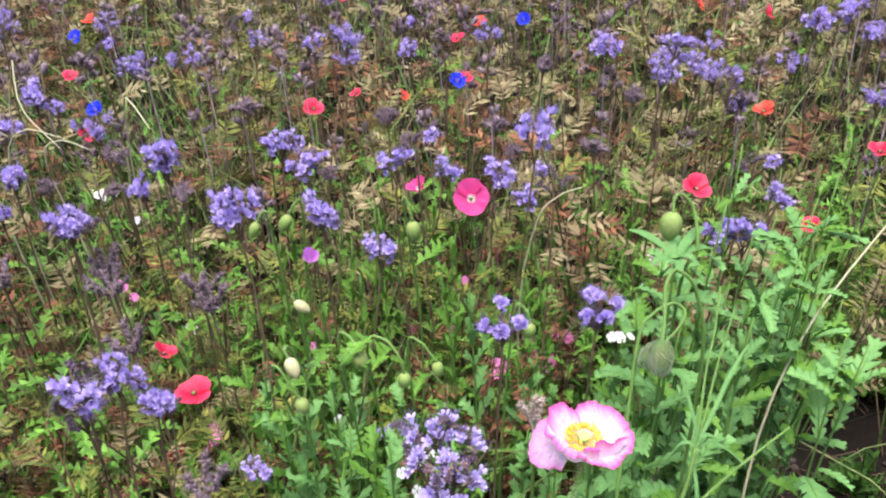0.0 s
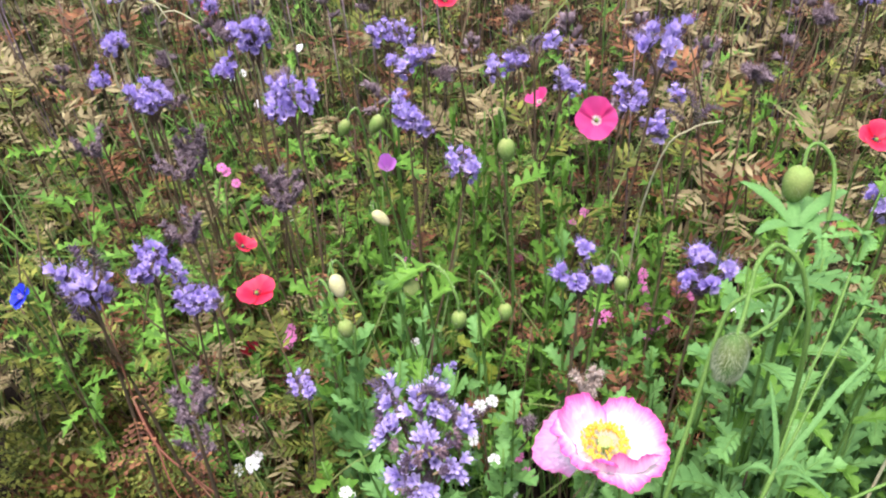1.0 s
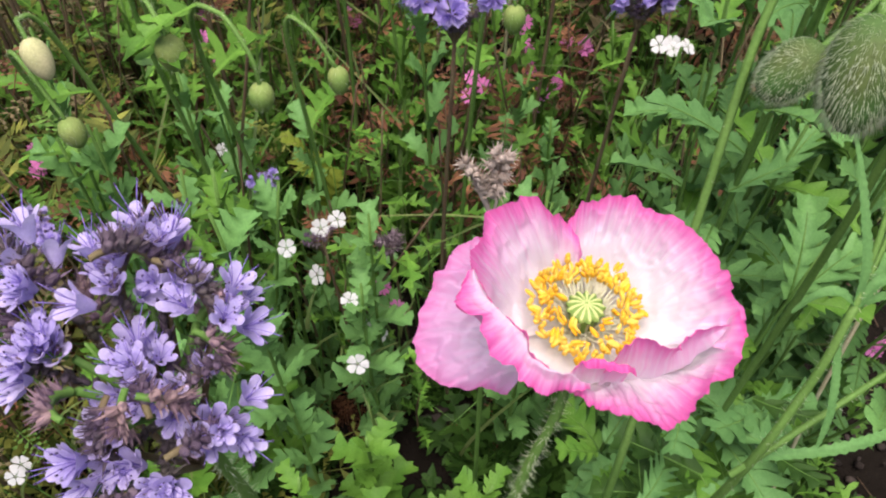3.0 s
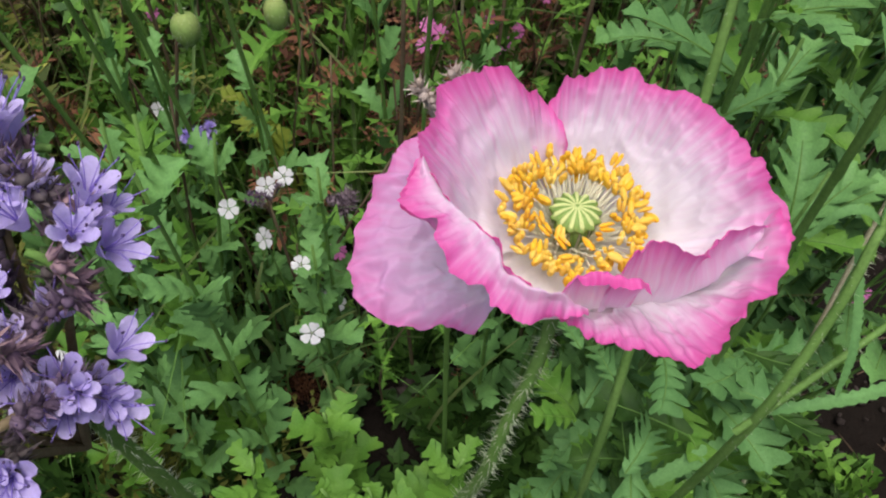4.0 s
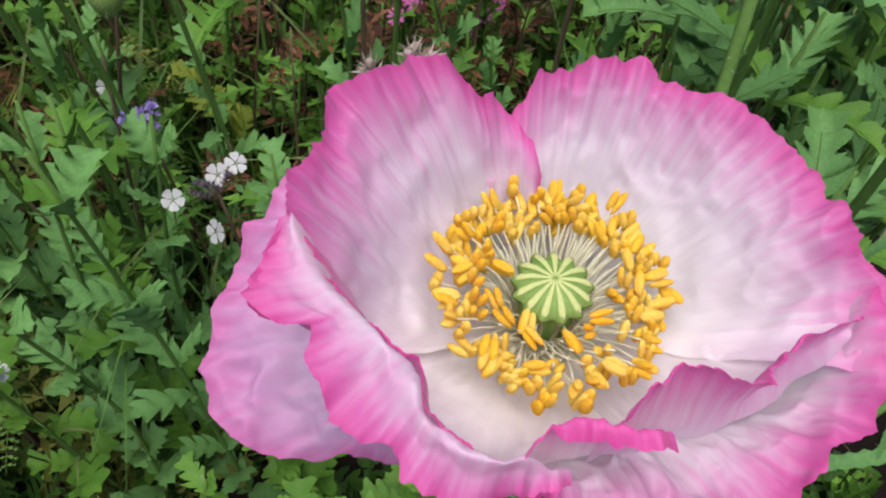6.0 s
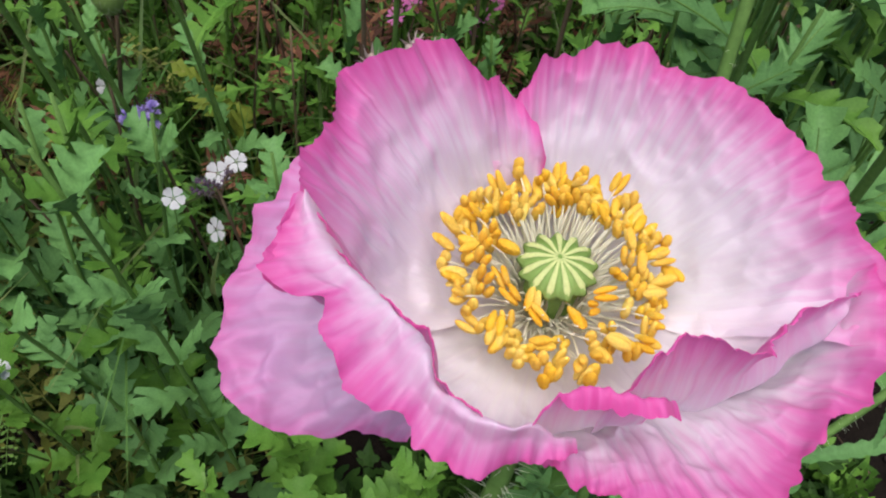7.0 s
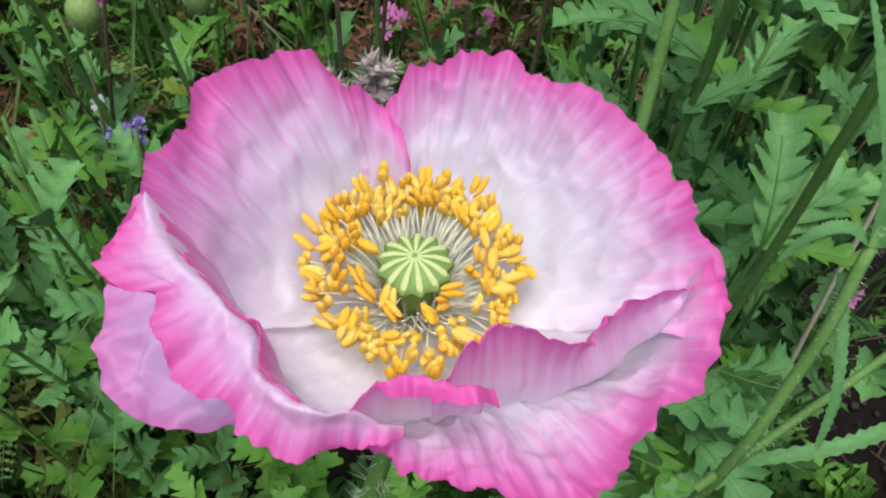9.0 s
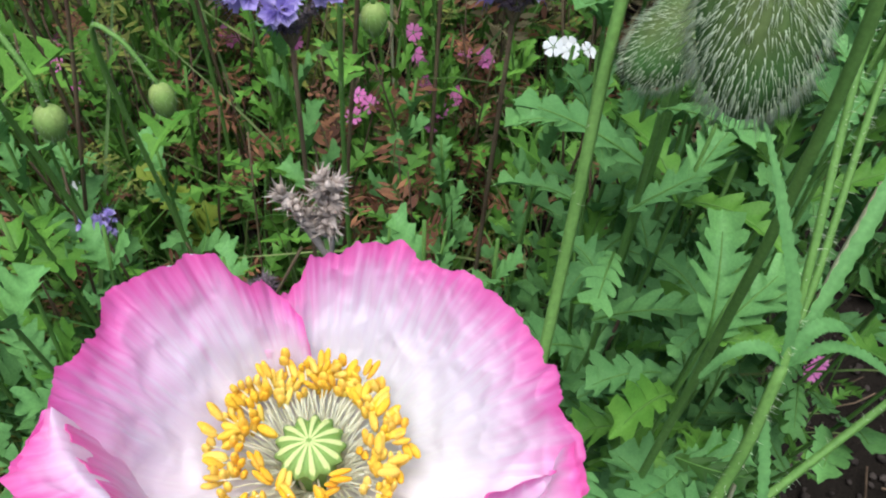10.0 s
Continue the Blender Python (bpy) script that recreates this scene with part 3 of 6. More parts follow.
def pink_poppy():
    top = thing("pink_poppy", "open pink and white poppy with golden stamens on bristly stem", "poppy", Matrix.Translation(HEART))
    base = level(2.0, -8.8)
    # back right petal: broad and only lightly cupped
    rim = [(-22, 30.6, 2.4), (-15, 31, 2.5), (-5, 30.4, 3), (1, 28.8, 4), (13, 28.2, 4.5), (24, 28.1, 5), (37, 27, 5.5), (52, 26.2, 6), (63, 26.3, 6), (72, 24.8, 6), (81, 23.4, 6), (90, 21.4, 6), (97, 19, 5), (116, 16, 2.5)]
    part("petal", loft_petal(116, -22, [base, level(7.5, -7.6), scaled(rim, 0.60, 0.25, 4.8), scaled(rim, 0.85, 0.55, 1.0), rim],
         2.3, nu=210, nv=84, crumple=1.2, frill=0.8, tone=1.1), SHIRLEY, top, uv=True)
    # back left petal, its free edge lapping over the first, the rim in torn steps
    rim = [(91, 12.0, 1.0), (94, 14.6, 3.4), (99, 16.3, 5), (106, 17.9, 7), (113, 17.6, 8.2), (117, 18.2, 10), (119.5, 21.0, 12), (127, 22.8, 12), (132, 21.8, 12), (142, 23.0, 12.5), (147, 24.6, 12.5),
           (156, 23.8, 12.5), (167, 23.2, 12.5), (174, 24.5, 12.5), (183, 23.8, 12.5), (190, 26.2, 12), (196, 28.0, 12), (201, 27.6, 11.6)]
    part("petal", loft_petal(91, 201, [base, level(7.5, -7.6), [(91, 9.6, -4), (100, 11.4, -3), (127, 12.6, -1.6), (156, 13.6, -1), (183, 16, -2), (201, 18.5, -2.4)],
         between([(91, 10.5, -2), (100, 11.8, -2), (127, 13.2, -0.6), (156, 14.2, 0), (183, 16.5, -1), (201, 19, -1.4)], rim, 0.56), rim],
         5.1, nu=190, nv=76, frill=0.7, crumple=1.2, sides=(1.0, 0.2), tone=1.0), SHIRLEY, top, uv=True)
    # left outer petal, paler and hanging low
    rim = [(140, 29.0, -2), (156, 30.8, -3), (165, 32.7, -5), (173, 33.4, -7), (180, 34.8, -9), (184, 35.3, -11), (192, 34.9, -13), (196, 33.6, -14), (203, 29.4, -16), (208, 23.5, -17), (217, 19, -17)]
    part("petal", loft_petal(140, 217, [level(3, -12.5), level(12, -12), between(level(12, -12), rim, 0.55, 1.6), rim], 7.7, nu=140, nv=76, frill=0.6, crumple=1.5), SHIRLEY_PALE, top, "pale outer petal hanging low", uv=True)
    # front left: an inner petal with an upright crest that swings in across the front, inside an outer one that leans out
    crest = [(184, 22.9, 11.4), (193, 22, 10.5), (203, 20.3, 10), (214, 19.5, 9), (221, 18.5, 8.2), (225, 18.9, 8), (231, 20.8, 8), (236, 21.3, 8), (243, 21.9, 7.8), (250, 21.6, 7), (253.5, 20.6, 6.6), (256, 18.7, 7.4), (259, 17.8, 8),
             (264, 17.2, 8.2), (276, 17.6, 8.2), (284, 18.6, 7.8), (290, 19.0, 5.5)]
    foot = [(184, 17, -4), (214, 16.6, -5), (243, 18, -5), (256, 16.8, -4), (276, 16.2, -3.4), (290, 16.5, -3.6)]
    lip = [(a, r + (1.5 if a > 262 else 0.25), z - (1.0 if a > 262 else -0.15)) for a, r, z in crest]
    part("petal", loft_petal(184, 290, [base, level(9, -8.0), foot, between(foot, crest, 0.62), crest, lip],
         11.4, nu=190, nv=84, frill=0.55, crumple=0.8, sides=(0.2, 0.9), tone=1.25, spans=(0, 0.32, 0.60, 0.80, 0.95, 1)), SHIRLEY, top, uv=True)
    rim = [(184, 24.6, 12), (190, 26.4, 12), (197, 28.1, 12), (200, 27.8, 12), (206, 24.6, 11), (210, 25.7, 10), (218, 26.3, 8), (224, 25.5, 7.5), (230, 24.8, 7), (235, 26.0, 6), (246, 25.1, 5), (253, 23.2, 4), (258, 22, 3), (266, 20.6, 1)]
    fold = [(a, r + 0.3, z + 0.2) for a, r, z in crest if a < 255] + [(260, 19.8, 2.5), (266, 19, 0.5)]
    part("petal", loft_petal(184, 266, [base, level(10, -9.4), [(a, r + 0.7, z - 0.8) for a, r, z in foot], fold, between(fold, rim, 0.5, 0.5), rim],
         13.2, nu=160, nv=84, frill=0.8, crumple=1.0, tone=1.3, spans=(0, 0.18, 0.4, 0.66, 0.84, 1)), SHIRLEY, top, uv=True)
    # front right: an inner petal whose rim bends over the stamens, and a wide outer one below it
    crest = [(274, 17.4, 4.5), (278, 17.0, 7), (282, 16.3, 9), (293, 15.6, 10), (304, 17.1, 9.2), (308, 18.2, 8), (317, 20.6, 6), (321, 20.2, 6), (332, 21.2, 6), (339, 24.2, 5), (347, 27.6, 3)]
    crease = [(258, 18.4, -1.5), (266, 17.6, -3), (288, 16.2, -4.2), (303, 17.6, -5.6), (317, 19.7, -6), (333, 23.4, -5), (339, 25.6, -2), (343, 26.2, 0), (354, 27.6, 1)]
    wall = scaled(crease, 0.975, 1.0, -0.4)
    part("petal", loft_petal(274, 347, [base, level(9, -8.6), wall, between(wall, crest, 0.6, 0.4), crest, [(a, r + 0.25, z + 0.5) for a, r, z in crest]],
         15.9, nu=150, nv=84, frill=0.7, crumple=1.0, tone=1.05, spans=(0, 0.32, 0.58, 0.78, 0.95, 1)), SHIRLEY, top, uv=True)
    rim = [(255, 21.2, 2.6), (261, 21.4, 2), (275, 23.6, 0), (283, 24.4, -1), (291, 26.6, -2), (298, 29.9, -3), (303, 29.2, -3), (308, 29.2, -3), (314, 28.2, -3), (319.5, 29.2, -3), (323, 28.1, -2), (330, 30.8, 0), (338, 31.3, 2), (344, 30.8, 3), (354, 29.0, 3)]
    part("petal", loft_petal(255, 354, [level(2, -11.6), level(9, -11.4), scaled(crease, 0.86, 1.0, 3.0), crease, between(crease, rim, 0.5, 0.6), rim],
         18.6, nu=180, nv=84, frill=0.8, crumple=1.4, tone=1.05, spans=(0, 0.18, 0.36, 0.55, 0.78, 1)), SHIRLEY, top, uv=True)

    # seed pod, darker green between pale seams, and ribbed stigma disc
    pod = Geo()
    rows, sides = [(-12, 1.5), (-10, 2.2), (-7, 2.9), (-4, 3.3), (-2.0, 3.2), (-1.0, 2.7)], 52
    pod.add([((r * (1 + 0.05 * math.cos(13 * a))) * math.cos(a) / 1000, r * (1 + 0.05 * math.cos(13 * a)) * math.sin(a) / 1000, z / 1000)
             for z, r in rows for a in [2 * math.pi * k / sides for k in range(sides)]],
            [(j * sides + k, j * sides + (k + 1) % sides, (j + 1) * sides + (k + 1) % sides, (j + 1) * sides + k) for j in range(len(rows) - 1) for k in range(sides)])
    capsule = part("seed_pod", pod, OVARY, top)
    seam = mesh_of("pod_seam", tube([((r * 1.05) / 1000, 0, z / 1000) for z, r in rows], 0.00022, 0.00030, 4), [FILAMENT])
    disc, ribs = Geo(), 13
    for k in range(ribs):
        part("pod_seam", seam, None, capsule, m=Matrix.Rotation(2 * math.pi * k / ribs, 4, "Z"))
    verts, n = [(0, 0, 0.0002)], ribs * 6
    for r, z in ((1.1, 0.15), (2.2, -0.1), (3.2, -0.55), (3.75, -1.1), (3.9, -1.5), (3.2, -1.8)):
        for k in range(n):
            a = 2 * math.pi * k / n
            s = 1 + 0.09 * math.cos(ribs * a) * (r / 3.9) ** 2
            verts.append((r * s * math.cos(a) / 1000, r * s * math.sin(a) / 1000, (z - 0.22 * (1 - math.cos(ribs * a)) * (r / 3.9)) / 1000))
    faces = [(0, 1 + k, 1 + (k + 1) % n) for k in range(n)]
    faces += [(1 + j * n + k, 1 + (j + 1) * n + k, 1 + (j + 1) * n + (k + 1) % n, 1 + j * n + (k + 1) % n) for j in range(5) for k in range(n)]
    disc.add(verts, faces)
    plate = part("stigma_disc", disc, OVARY, top, "ribbed pale green stigma disc")
    ray = Geo().add([(x / 1000, y / 1000, z / 1000) for x, y, z in (
        (0.2, 0, 0.40), (0.5, 0.12, 0.25), (0.5, -0.12, 0.25), (2.2, 0.26, -0.02), (2.2, -0.26, -0.02), (2.2, 0, 0.18), (3.4, 0.36, -0.66), (3.4, -0.36, -0.66),
        (3.4, 0, -0.42), (4.15, 0, -1.35))],
        [(0, 5, 1), (1, 5, 3), (0, 2, 5), (2, 4, 5), (3, 5, 8), (3, 8, 6), (5, 4, 8), (4, 7, 8), (6, 8, 9), (8, 7, 9)])
    ray_mesh = mesh_of("stigma_rib", ray, [RIB])
    for k in range(ribs):
        part("stigma_rib", ray_mesh, None, plate, m=Matrix.Rotation(2 * math.pi * (k + 0.02 * (k % 3)) / ribs, 4, "Z"))

    # stamens: a fine filament with a plump two-lobed anther, in many lengths and leans
    def anther(plump):
        g = Geo()
        for s in (-1, 1):
            g.join(blob(0.00046 * plump, 0.00060 * plump, 0.00140 * RND.uniform(0.85, 1.1), 7, 9, rough=0.10, rnd=RND), Matrix.Translation((s * 0.00046 * plump, 0, 0)) @ Matrix.Rotation(0.10 * s, 4, "Y"))
        return g

    def stamen(reach, rise, tip, twist, plump):
        g = Geo()
        pts = smooth_path([(0.0024, 0, -0.0090), (0.0038, 0, -0.0058), (reach * 0.00072, 0, -0.0098 + rise * 0.00074), (reach * 0.001, 0, -0.0108 + rise * 0.001)], 7)
        g.join(tube(pts, 0.00017, 0.00010, 4), slot=1)
        g.join(anther(plump), Matrix.Translation(pts[-1]) @ Matrix.Rotation(radians(twist), 4, "Z") @ Matrix.Rotation(radians(tip), 4, "Y") @ Matrix.Rotation(radians(twist * 2), 4, "Z"), slot=0)
        return mesh_of("stamen", g, [ANTHER, FILAMENT])

    outer = [stamen(RND.uniform(9.6, 11.6), RND.uniform(9.0, 11.6), RND.uniform(-20, 95), RND.uniform(-90, 90), RND.uniform(0.85, 1.12)) for _ in range(12)]
    middle = [stamen(RND.uniform(7.6, 9.4), RND.uniform(9.4, 12.2), RND.uniform(-30, 80), RND.uniform(-90, 90), RND.uniform(0.8, 1.1)) for _ in range(10)]
    inner = [stamen(RND.uniform(4.6, 6.2), RND.uniform(9.6, 11.8), RND.uniform(30, 100), RND.uniform(-90, 90), RND.uniform(0.8, 1.05)) for _ in range(5)]
    for count, kinds in ((86, outer), (64, middle)):
        for k in range(count):
            a = 2 * math.pi * (k + RND.uniform(-0.45, 0.45)) / count
            front = max(0.0, -math.sin(a))
            if kinds is middle and front > 0.35 and k % 3:
                continue
            m = Matrix.Rotation(a, 4, "Z") @ Matrix.Rotation(RND.uniform(-0.2, 0.2), 4, "X") @ Matrix.Rotation(RND.uniform(-0.07, 0.07), 4, "Y")
            m = m @ Matrix.Translation((0.0004 * front, 0, -0.0022 * front)) @ Matrix.Diagonal((RND.uniform(0.86, 1.04), 1, RND.uniform(0.86, 1.06), 1))
            part("stamen", RND.choice(kinds), None, top, m=m)
    for deg, lean in ((196, 0.0), (214, 0.1), (232, 0.35), (244, 0.5), (296, -0.05), (308, 0.0), (284, 0.45), (350, 0.1), (160, 0.0)):
        part("stamen", RND.choice(inner), None, top, m=Matrix.Rotation(radians(deg), 4, "Z") @ Matrix.Rotation(lean, 4, "Y"))
    # fine pale filaments whose anthers are hidden or gone, and withered ones in front of the pod
    bare = [mesh_of("filament", tube(smooth_path([(0.0024, 0, -0.0090), (0.0036, 0, -0.0060), (reach * 0.72, 0, -0.0040), (reach, 0, -0.0018 + 0.1 * reach)], 6), 0.00016, 0.00010, 4), [FILAMENT]) for reach in (0.0062, 0.0072, 0.0080, 0.0088)]
    for k in range(60):
        part("filament", bare[k % 4], None, top, m=Matrix.Rotation(2 * math.pi * k * 0.381966, 4, "Z") @ Matrix.Rotation(RND.uniform(-0.15, 0.15), 4, "X") @ Matrix.Rotation(RND.uniform(-0.08, 0.08), 4, "Y"))
    for deg in (238, 252, 258, 270, 276, 284, 300):
        e = Vector((0.0062 * math.cos(radians(deg)), 0.0062 * math.sin(radians(deg)), RND.uniform(-0.006, -0.003)))
        part("filament", tube(smooth_path([(e.x * 0.35, e.y * 0.35, -0.0090), (e.x * 0.7, e.y * 0.7, -0.0075), e], 5), 0.00018, 0.00012, 4), FILAMENT, top)

    # stem with stiff hairs, and the small receptacle under the petals
    pts = smooth_path([(0, -0.001, -0.0115), (-0.004, -0.013, -0.022), (-0.0085, -0.018, -0.038), (-0.012, -0.020, -0.062), (-0.018, -0.012, -0.12),
                       (-0.020, 0.012, -0.30), (-0.012, 0.02, -0.545)], 46)
    stem = part("stem", tube(pts, 0.0011, 0.0016, 8), STEM, top)
    part("stem_hair", hairs(around(pts, 0.0011, 700, RND), 0.0026, 0.00009, RND), HAIR, stem, "pale stiff hairs")
    return top


pink_poppy()


# ---- phacelia ----
def floret(fine=True, slot_petal=0, slot_stamen=1, rnd=RND, far=False):
    """A five-lobed lavender bell that opens along +z, with long stamens."""
    g = Geo()
    nu, rows = (30, ((0.0011, 0.0), (0.0021, 0.0024), (0.0029, 0.0046), (0.0040, 0.0064), (0.0052, 0.0078), (0.0058, 0.0083))) if fine else (10 if far else 15, ((0.0016, 0.0), (0.0054, 0.0066)) if far else ((0.0013, 0.0), (0.0028, 0.0042), (0.0050, 0.0066)))
    verts, uvs = [], []
    for j, (r, z) in enumerate(rows):
        k = j / (len(rows) - 1)
        for i in range(nu):
            a = 2 * math.pi * i / nu
            lobe = abs(math.cos(2.5 * a)) ** 0.42
            rr = r * (1 - 0.68 * k ** 3 * (1 - lobe))
            verts.append((rr * math.cos(a), rr * math.sin(a), z - 0.0042 * k ** 3 * (1 - lobe) + rnd.uniform(-0.0002, 0.0002)))
            uvs.append((k, i / nu))
    faces = [(j * nu + i, j * nu + (i + 1) % nu, (j + 1) * nu + (i + 1) % nu, (j + 1) * nu + i) for j in range(len(rows) - 1) for i in range(nu)]
    g.add(verts, faces, slot_petal, uvs)
    for k in range(2 if far else 5):
        a = 2 * math.pi * (k + 0.5) / 5 + rnd.uniform(-0.3, 0.3)
        out, l = rnd.uniform(0.2, 0.45), rnd.uniform(0.012, 0.0155)
        tip = Vector((math.cos(a) * out * l, math.sin(a) * out * l, l))
        mid = Vector((tip.x * 0.35, tip.y * 0.35, l * 0.55))
        if fine:
            g.join(tube(smooth_path([(0, 0, 0.001), mid, tip], 4), 0.00017, 0.00013, 3), slot=slot_stamen)
            g.join(blob(0.00032, 0.00032, 0.0006, 4, 5), Matrix.Translation(tip), slot=slot_stamen + 1)
        else:
            g.add([(0.0003, 0, 0.001), (-0.0003, 0.0002, 0.001), (0, -0.0003, 0.001), tip], [(0, 1, 3), (1, 2, 3), (2, 0, 3)], slot_stamen)
    return g


def calyx(rnd, slot=0, bristles=10, low=False):
    """A small hairy cup of narrow sepals along +z."""
    g = Geo()
    g.join(blob(0.0016, 0.0016, 0.0026, 3 if low else 4, 4 if low else 5), Matrix.Translation((0, 0, 0.0018)), slot=slot)
    for k in range(5):
        a = 2 * math.pi * k / 5
        c, s = math.cos(a), math.sin(a)
        g.add([(0.0012 * c - 0.0006 * s, 0.0012 * s + 0.0006 * c, 0.002), (0.0012 * c + 0.0006 * s, 0.0012 * s - 0.0006 * c, 0.002), (0.0023 * c, 0.0023 * s, 0.0068)], [(0, 1, 2)], slot)
    dirs = [(Vector((math.cos(x) * 0.0014, math.sin(x) * 0.0014, rnd.uniform(0.0005, 0.004))), Vector((math.cos(x), math.sin(x), 0.7))) for x in [rnd.uniform(0, 6.28) for _ in range(bristles)]]
    g.join(hairs(dirs, 0.0032, 0.00009, rnd), slot=slot)
    return g


def curl(rnd, calyces, length=0.026, bristles=7, fat=1.0):
    """The coiled spray of calyces under the open florets: along +z, curling towards +x. Returns the body and the crown's poses."""
    g = Geo()
    pts = []
    low = bristles < 2
    for k in range(9):
        t = k / 8
        a = t * 2.4
        pts.append(Vector((length * 0.42 * (1 - math.cos(a)), 0, length * (0.10 + 0.62 * math.sin(a * 0.75)))))
    g.join(tube(pts[::2] if low else pts, 0.0011, 0.0007, 3 if low else 5, cap=False), slot=1)
    for k in range(calyces):
        t = 0.05 + 0.8 * k / calyces
        p = pts[min(8, int(t * 8))].lerp(pts[min(8, int(t * 8) + 1)], t * 8 % 1)
        a = t * 2.4
        out = Vector((-math.cos(a * 0.8), 0, math.sin(a * 0.8))) * 0.9 + Vector((0, 0.75 if k % 2 else -0.75, 0.25))
        g.join(calyx(rnd, bristles=bristles, low=low), aim(p, out, rnd.uniform(0, 6), fat * rnd.uniform(0.8, 1.25)), slot=0)
    return g, pts


HERO_FLORETS = [mesh_of("floret", floret(True), [LILAC, VIOLET, DARK]) for _ in range(3)]
SMALL_FLORETS = [floret(False) for _ in range(3)]
FAR_FLORETS = [floret(False, far=True) for _ in range(3)]


def near_phacelia():
    """The large lavender head beside the poppy: ten coiled sprays on one bristly stalk."""
    crown = Vector((0.006, 0.392, 0.520))
    top = thing("phacelia", "lavender phacelia in full bloom with long violet stamens", "phacelia", Matrix.Translation((0.0, 0.40, 0)))
    off = Vector((0.0, 0.40, 0))
    rnd = random.Random(5)
    pts = smooth_path([(0.02, 0.47, 0), (0.015, 0.43, 0.2), (0.008, 0.405, 0.42), (0.006, 0.394, 0.525)], 16)
    stalk = part("stem", tube([p - off for p in pts], 0.0026, 0.0017, 7), STEM, top)
    part("stem_hair", hairs(around([p - off for p in pts[8:]], 0.0019, 260, rnd), 0.003, 0.00010, rnd), HAIR, stalk)
    sprays = [((-0.016, 0.4045, 0.562), 6), ((0.001, 0.4034, 0.561), 6), ((0.0104, 0.4086, 0.563), 5), ((0.023, 0.4005, 0.556), 6), ((-0.018, 0.390, 0.550), 6),
              ((0.0059, 0.389, 0.549), 6), ((0.0136, 0.385, 0.545), 5), ((0.0247, 0.3815, 0.540), 5), ((-0.0021, 0.3736, 0.535), 6), ((0.0111, 0.3691, 0.530), 5)]
    for centre, count in sprays:
        c = Vector(centre)
        out = (c - crown + Vector((0, 0, 0.012))).normalized()
        body, _ = curl(rnd, 14, 0.019, 14, 0.70)
        m = aim(c - off - out * 0.013, out, rnd.uniform(0, 6.28))
        link = tube(smooth_path([(crown - off) + Vector((0, 0, -0.03)), (crown - off).lerp(c - off, 0.5) + Vector((0, 0, -0.010)), c - off - out * 0.012], 6), 0.0009, 0.0007, 5, slot=1)
        for j in range(12):
            q = (crown - off).lerp(c - off - out * 0.010, 0.25 + 0.06 * j)
            body.join(calyx(rnd, bristles=8), m.inverted() @ aim(q, (out + Vector([rnd.uniform(-1, 1) for _ in range(3)])).normalized(), j, rnd.uniform(0.45, 0.75)), slot=0)
        g = Geo().join(body, m).join(link)
        spray = part("flower_spray", g, [CALYX, STEM_BROWN], top)
        for k in range(count + 3):
            spread = Vector([rnd.uniform(-1, 1) for _ in range(3)])
            d = (out * 1.1 + spread * 0.7 + Vector((0, -0.1, 0.15))).normalized()
            p = c - off + spread * 0.0046 - out * 0.0068
            part("floret", rnd.choice(HERO_FLORETS), None, spray, m=aim(p, d, rnd.uniform(0, 6.28), rnd.uniform(0.48, 0.76)))
    # withered florets in the middle of the head
    for k in range(8):
        a = k * 0.79
        c = crown + Vector((0.013 * math.cos(a), 0.012 * math.sin(a), 0.020 + 0.003 * (k % 3)))
        body, _ = curl(rnd, 9, 0.014, 9, 0.62)
        part("withered_spray", Geo().join(body, aim(c - off, (math.cos(a), math.sin(a), 1.0), k)).join(tube([crown - off, c - off], 0.0011, 0.0009, 5, slot=1)), [WITHERED, STEM], top, "withered brown florets")
    for k in range(3):
        leaf = feather_leaf(rnd.uniform(0.06, 0.09), 0.022, 8, rnd, droop=rnd.uniform(0.3, 0.9))
        q = pts[2 + k] - off
        part("leaf", leaf, FERN_GREEN, top, m=Matrix.Translation(q) @ Matrix.Rotation(rnd.uniform(0, 6.28), 4, "Z"))
    return top


near_phacelia()


def phacelia_head(rnd, bloom, width=0.024, cups=10, bristles=4):
    """Flower sprays for a whole head round the origin. bloom: share of sprays in flower. One Geo per spray, slots: calyx, stem, petal, filament."""
    sprays = []
    count = rnd.choice((5, 6, 7))
    for k in range(count):
        a = 2 * math.pi * k / count + rnd.uniform(-0.4, 0.4)
        d = Vector((math.cos(a) * 0.75, math.sin(a) * 0.75, rnd.uniform(0.6, 1.3) if bloom else rnd.uniform(0.9, 2.4))).normalized() if k else Vector((0.1, 0, 1))
        body, pts = curl(rnd, cups, 0.020 if bloom else 0.017, bristles, 0.85 if bloom else 1.5)
        g = Geo()
        base = d * (width * (rnd.uniform(0.35, 0.9) if bloom else rnd.uniform(0.15, 0.6)))
        m = aim(base, d, rnd.uniform(0, 6.28))
        g.join(body, m)
        g.join(tube([Vector((0, 0, -0.012)), base * 0.5 + Vector((0, 0, -0.003)), base + d * 0.003], 0.0012, 0.0009, 4), slot=1)
        if rnd.random() < bloom:
            for _ in range(rnd.choice((9, 10, 11))):
                sp = Vector([rnd.gauss(0, 1) for _ in range(3)]).normalized()
                dd = (sp + d * 0.6 + Vector((0, 0, 0.35))).normalized()
                f = rnd.choice(SMALL_FLORETS if bristles > 1 else FAR_FLORETS)
                o = Geo().join(f, aim(base + d * 0.012 + dd * 0.004 + d * rnd.uniform(-0.012, 0.006), dd, rnd.uniform(0, 6.28), rnd.uniform(0.70, 1.0)))
                o.m = [x + 2 for x in o.m]
                g.join(o)
        sprays.append(g)
    return sprays


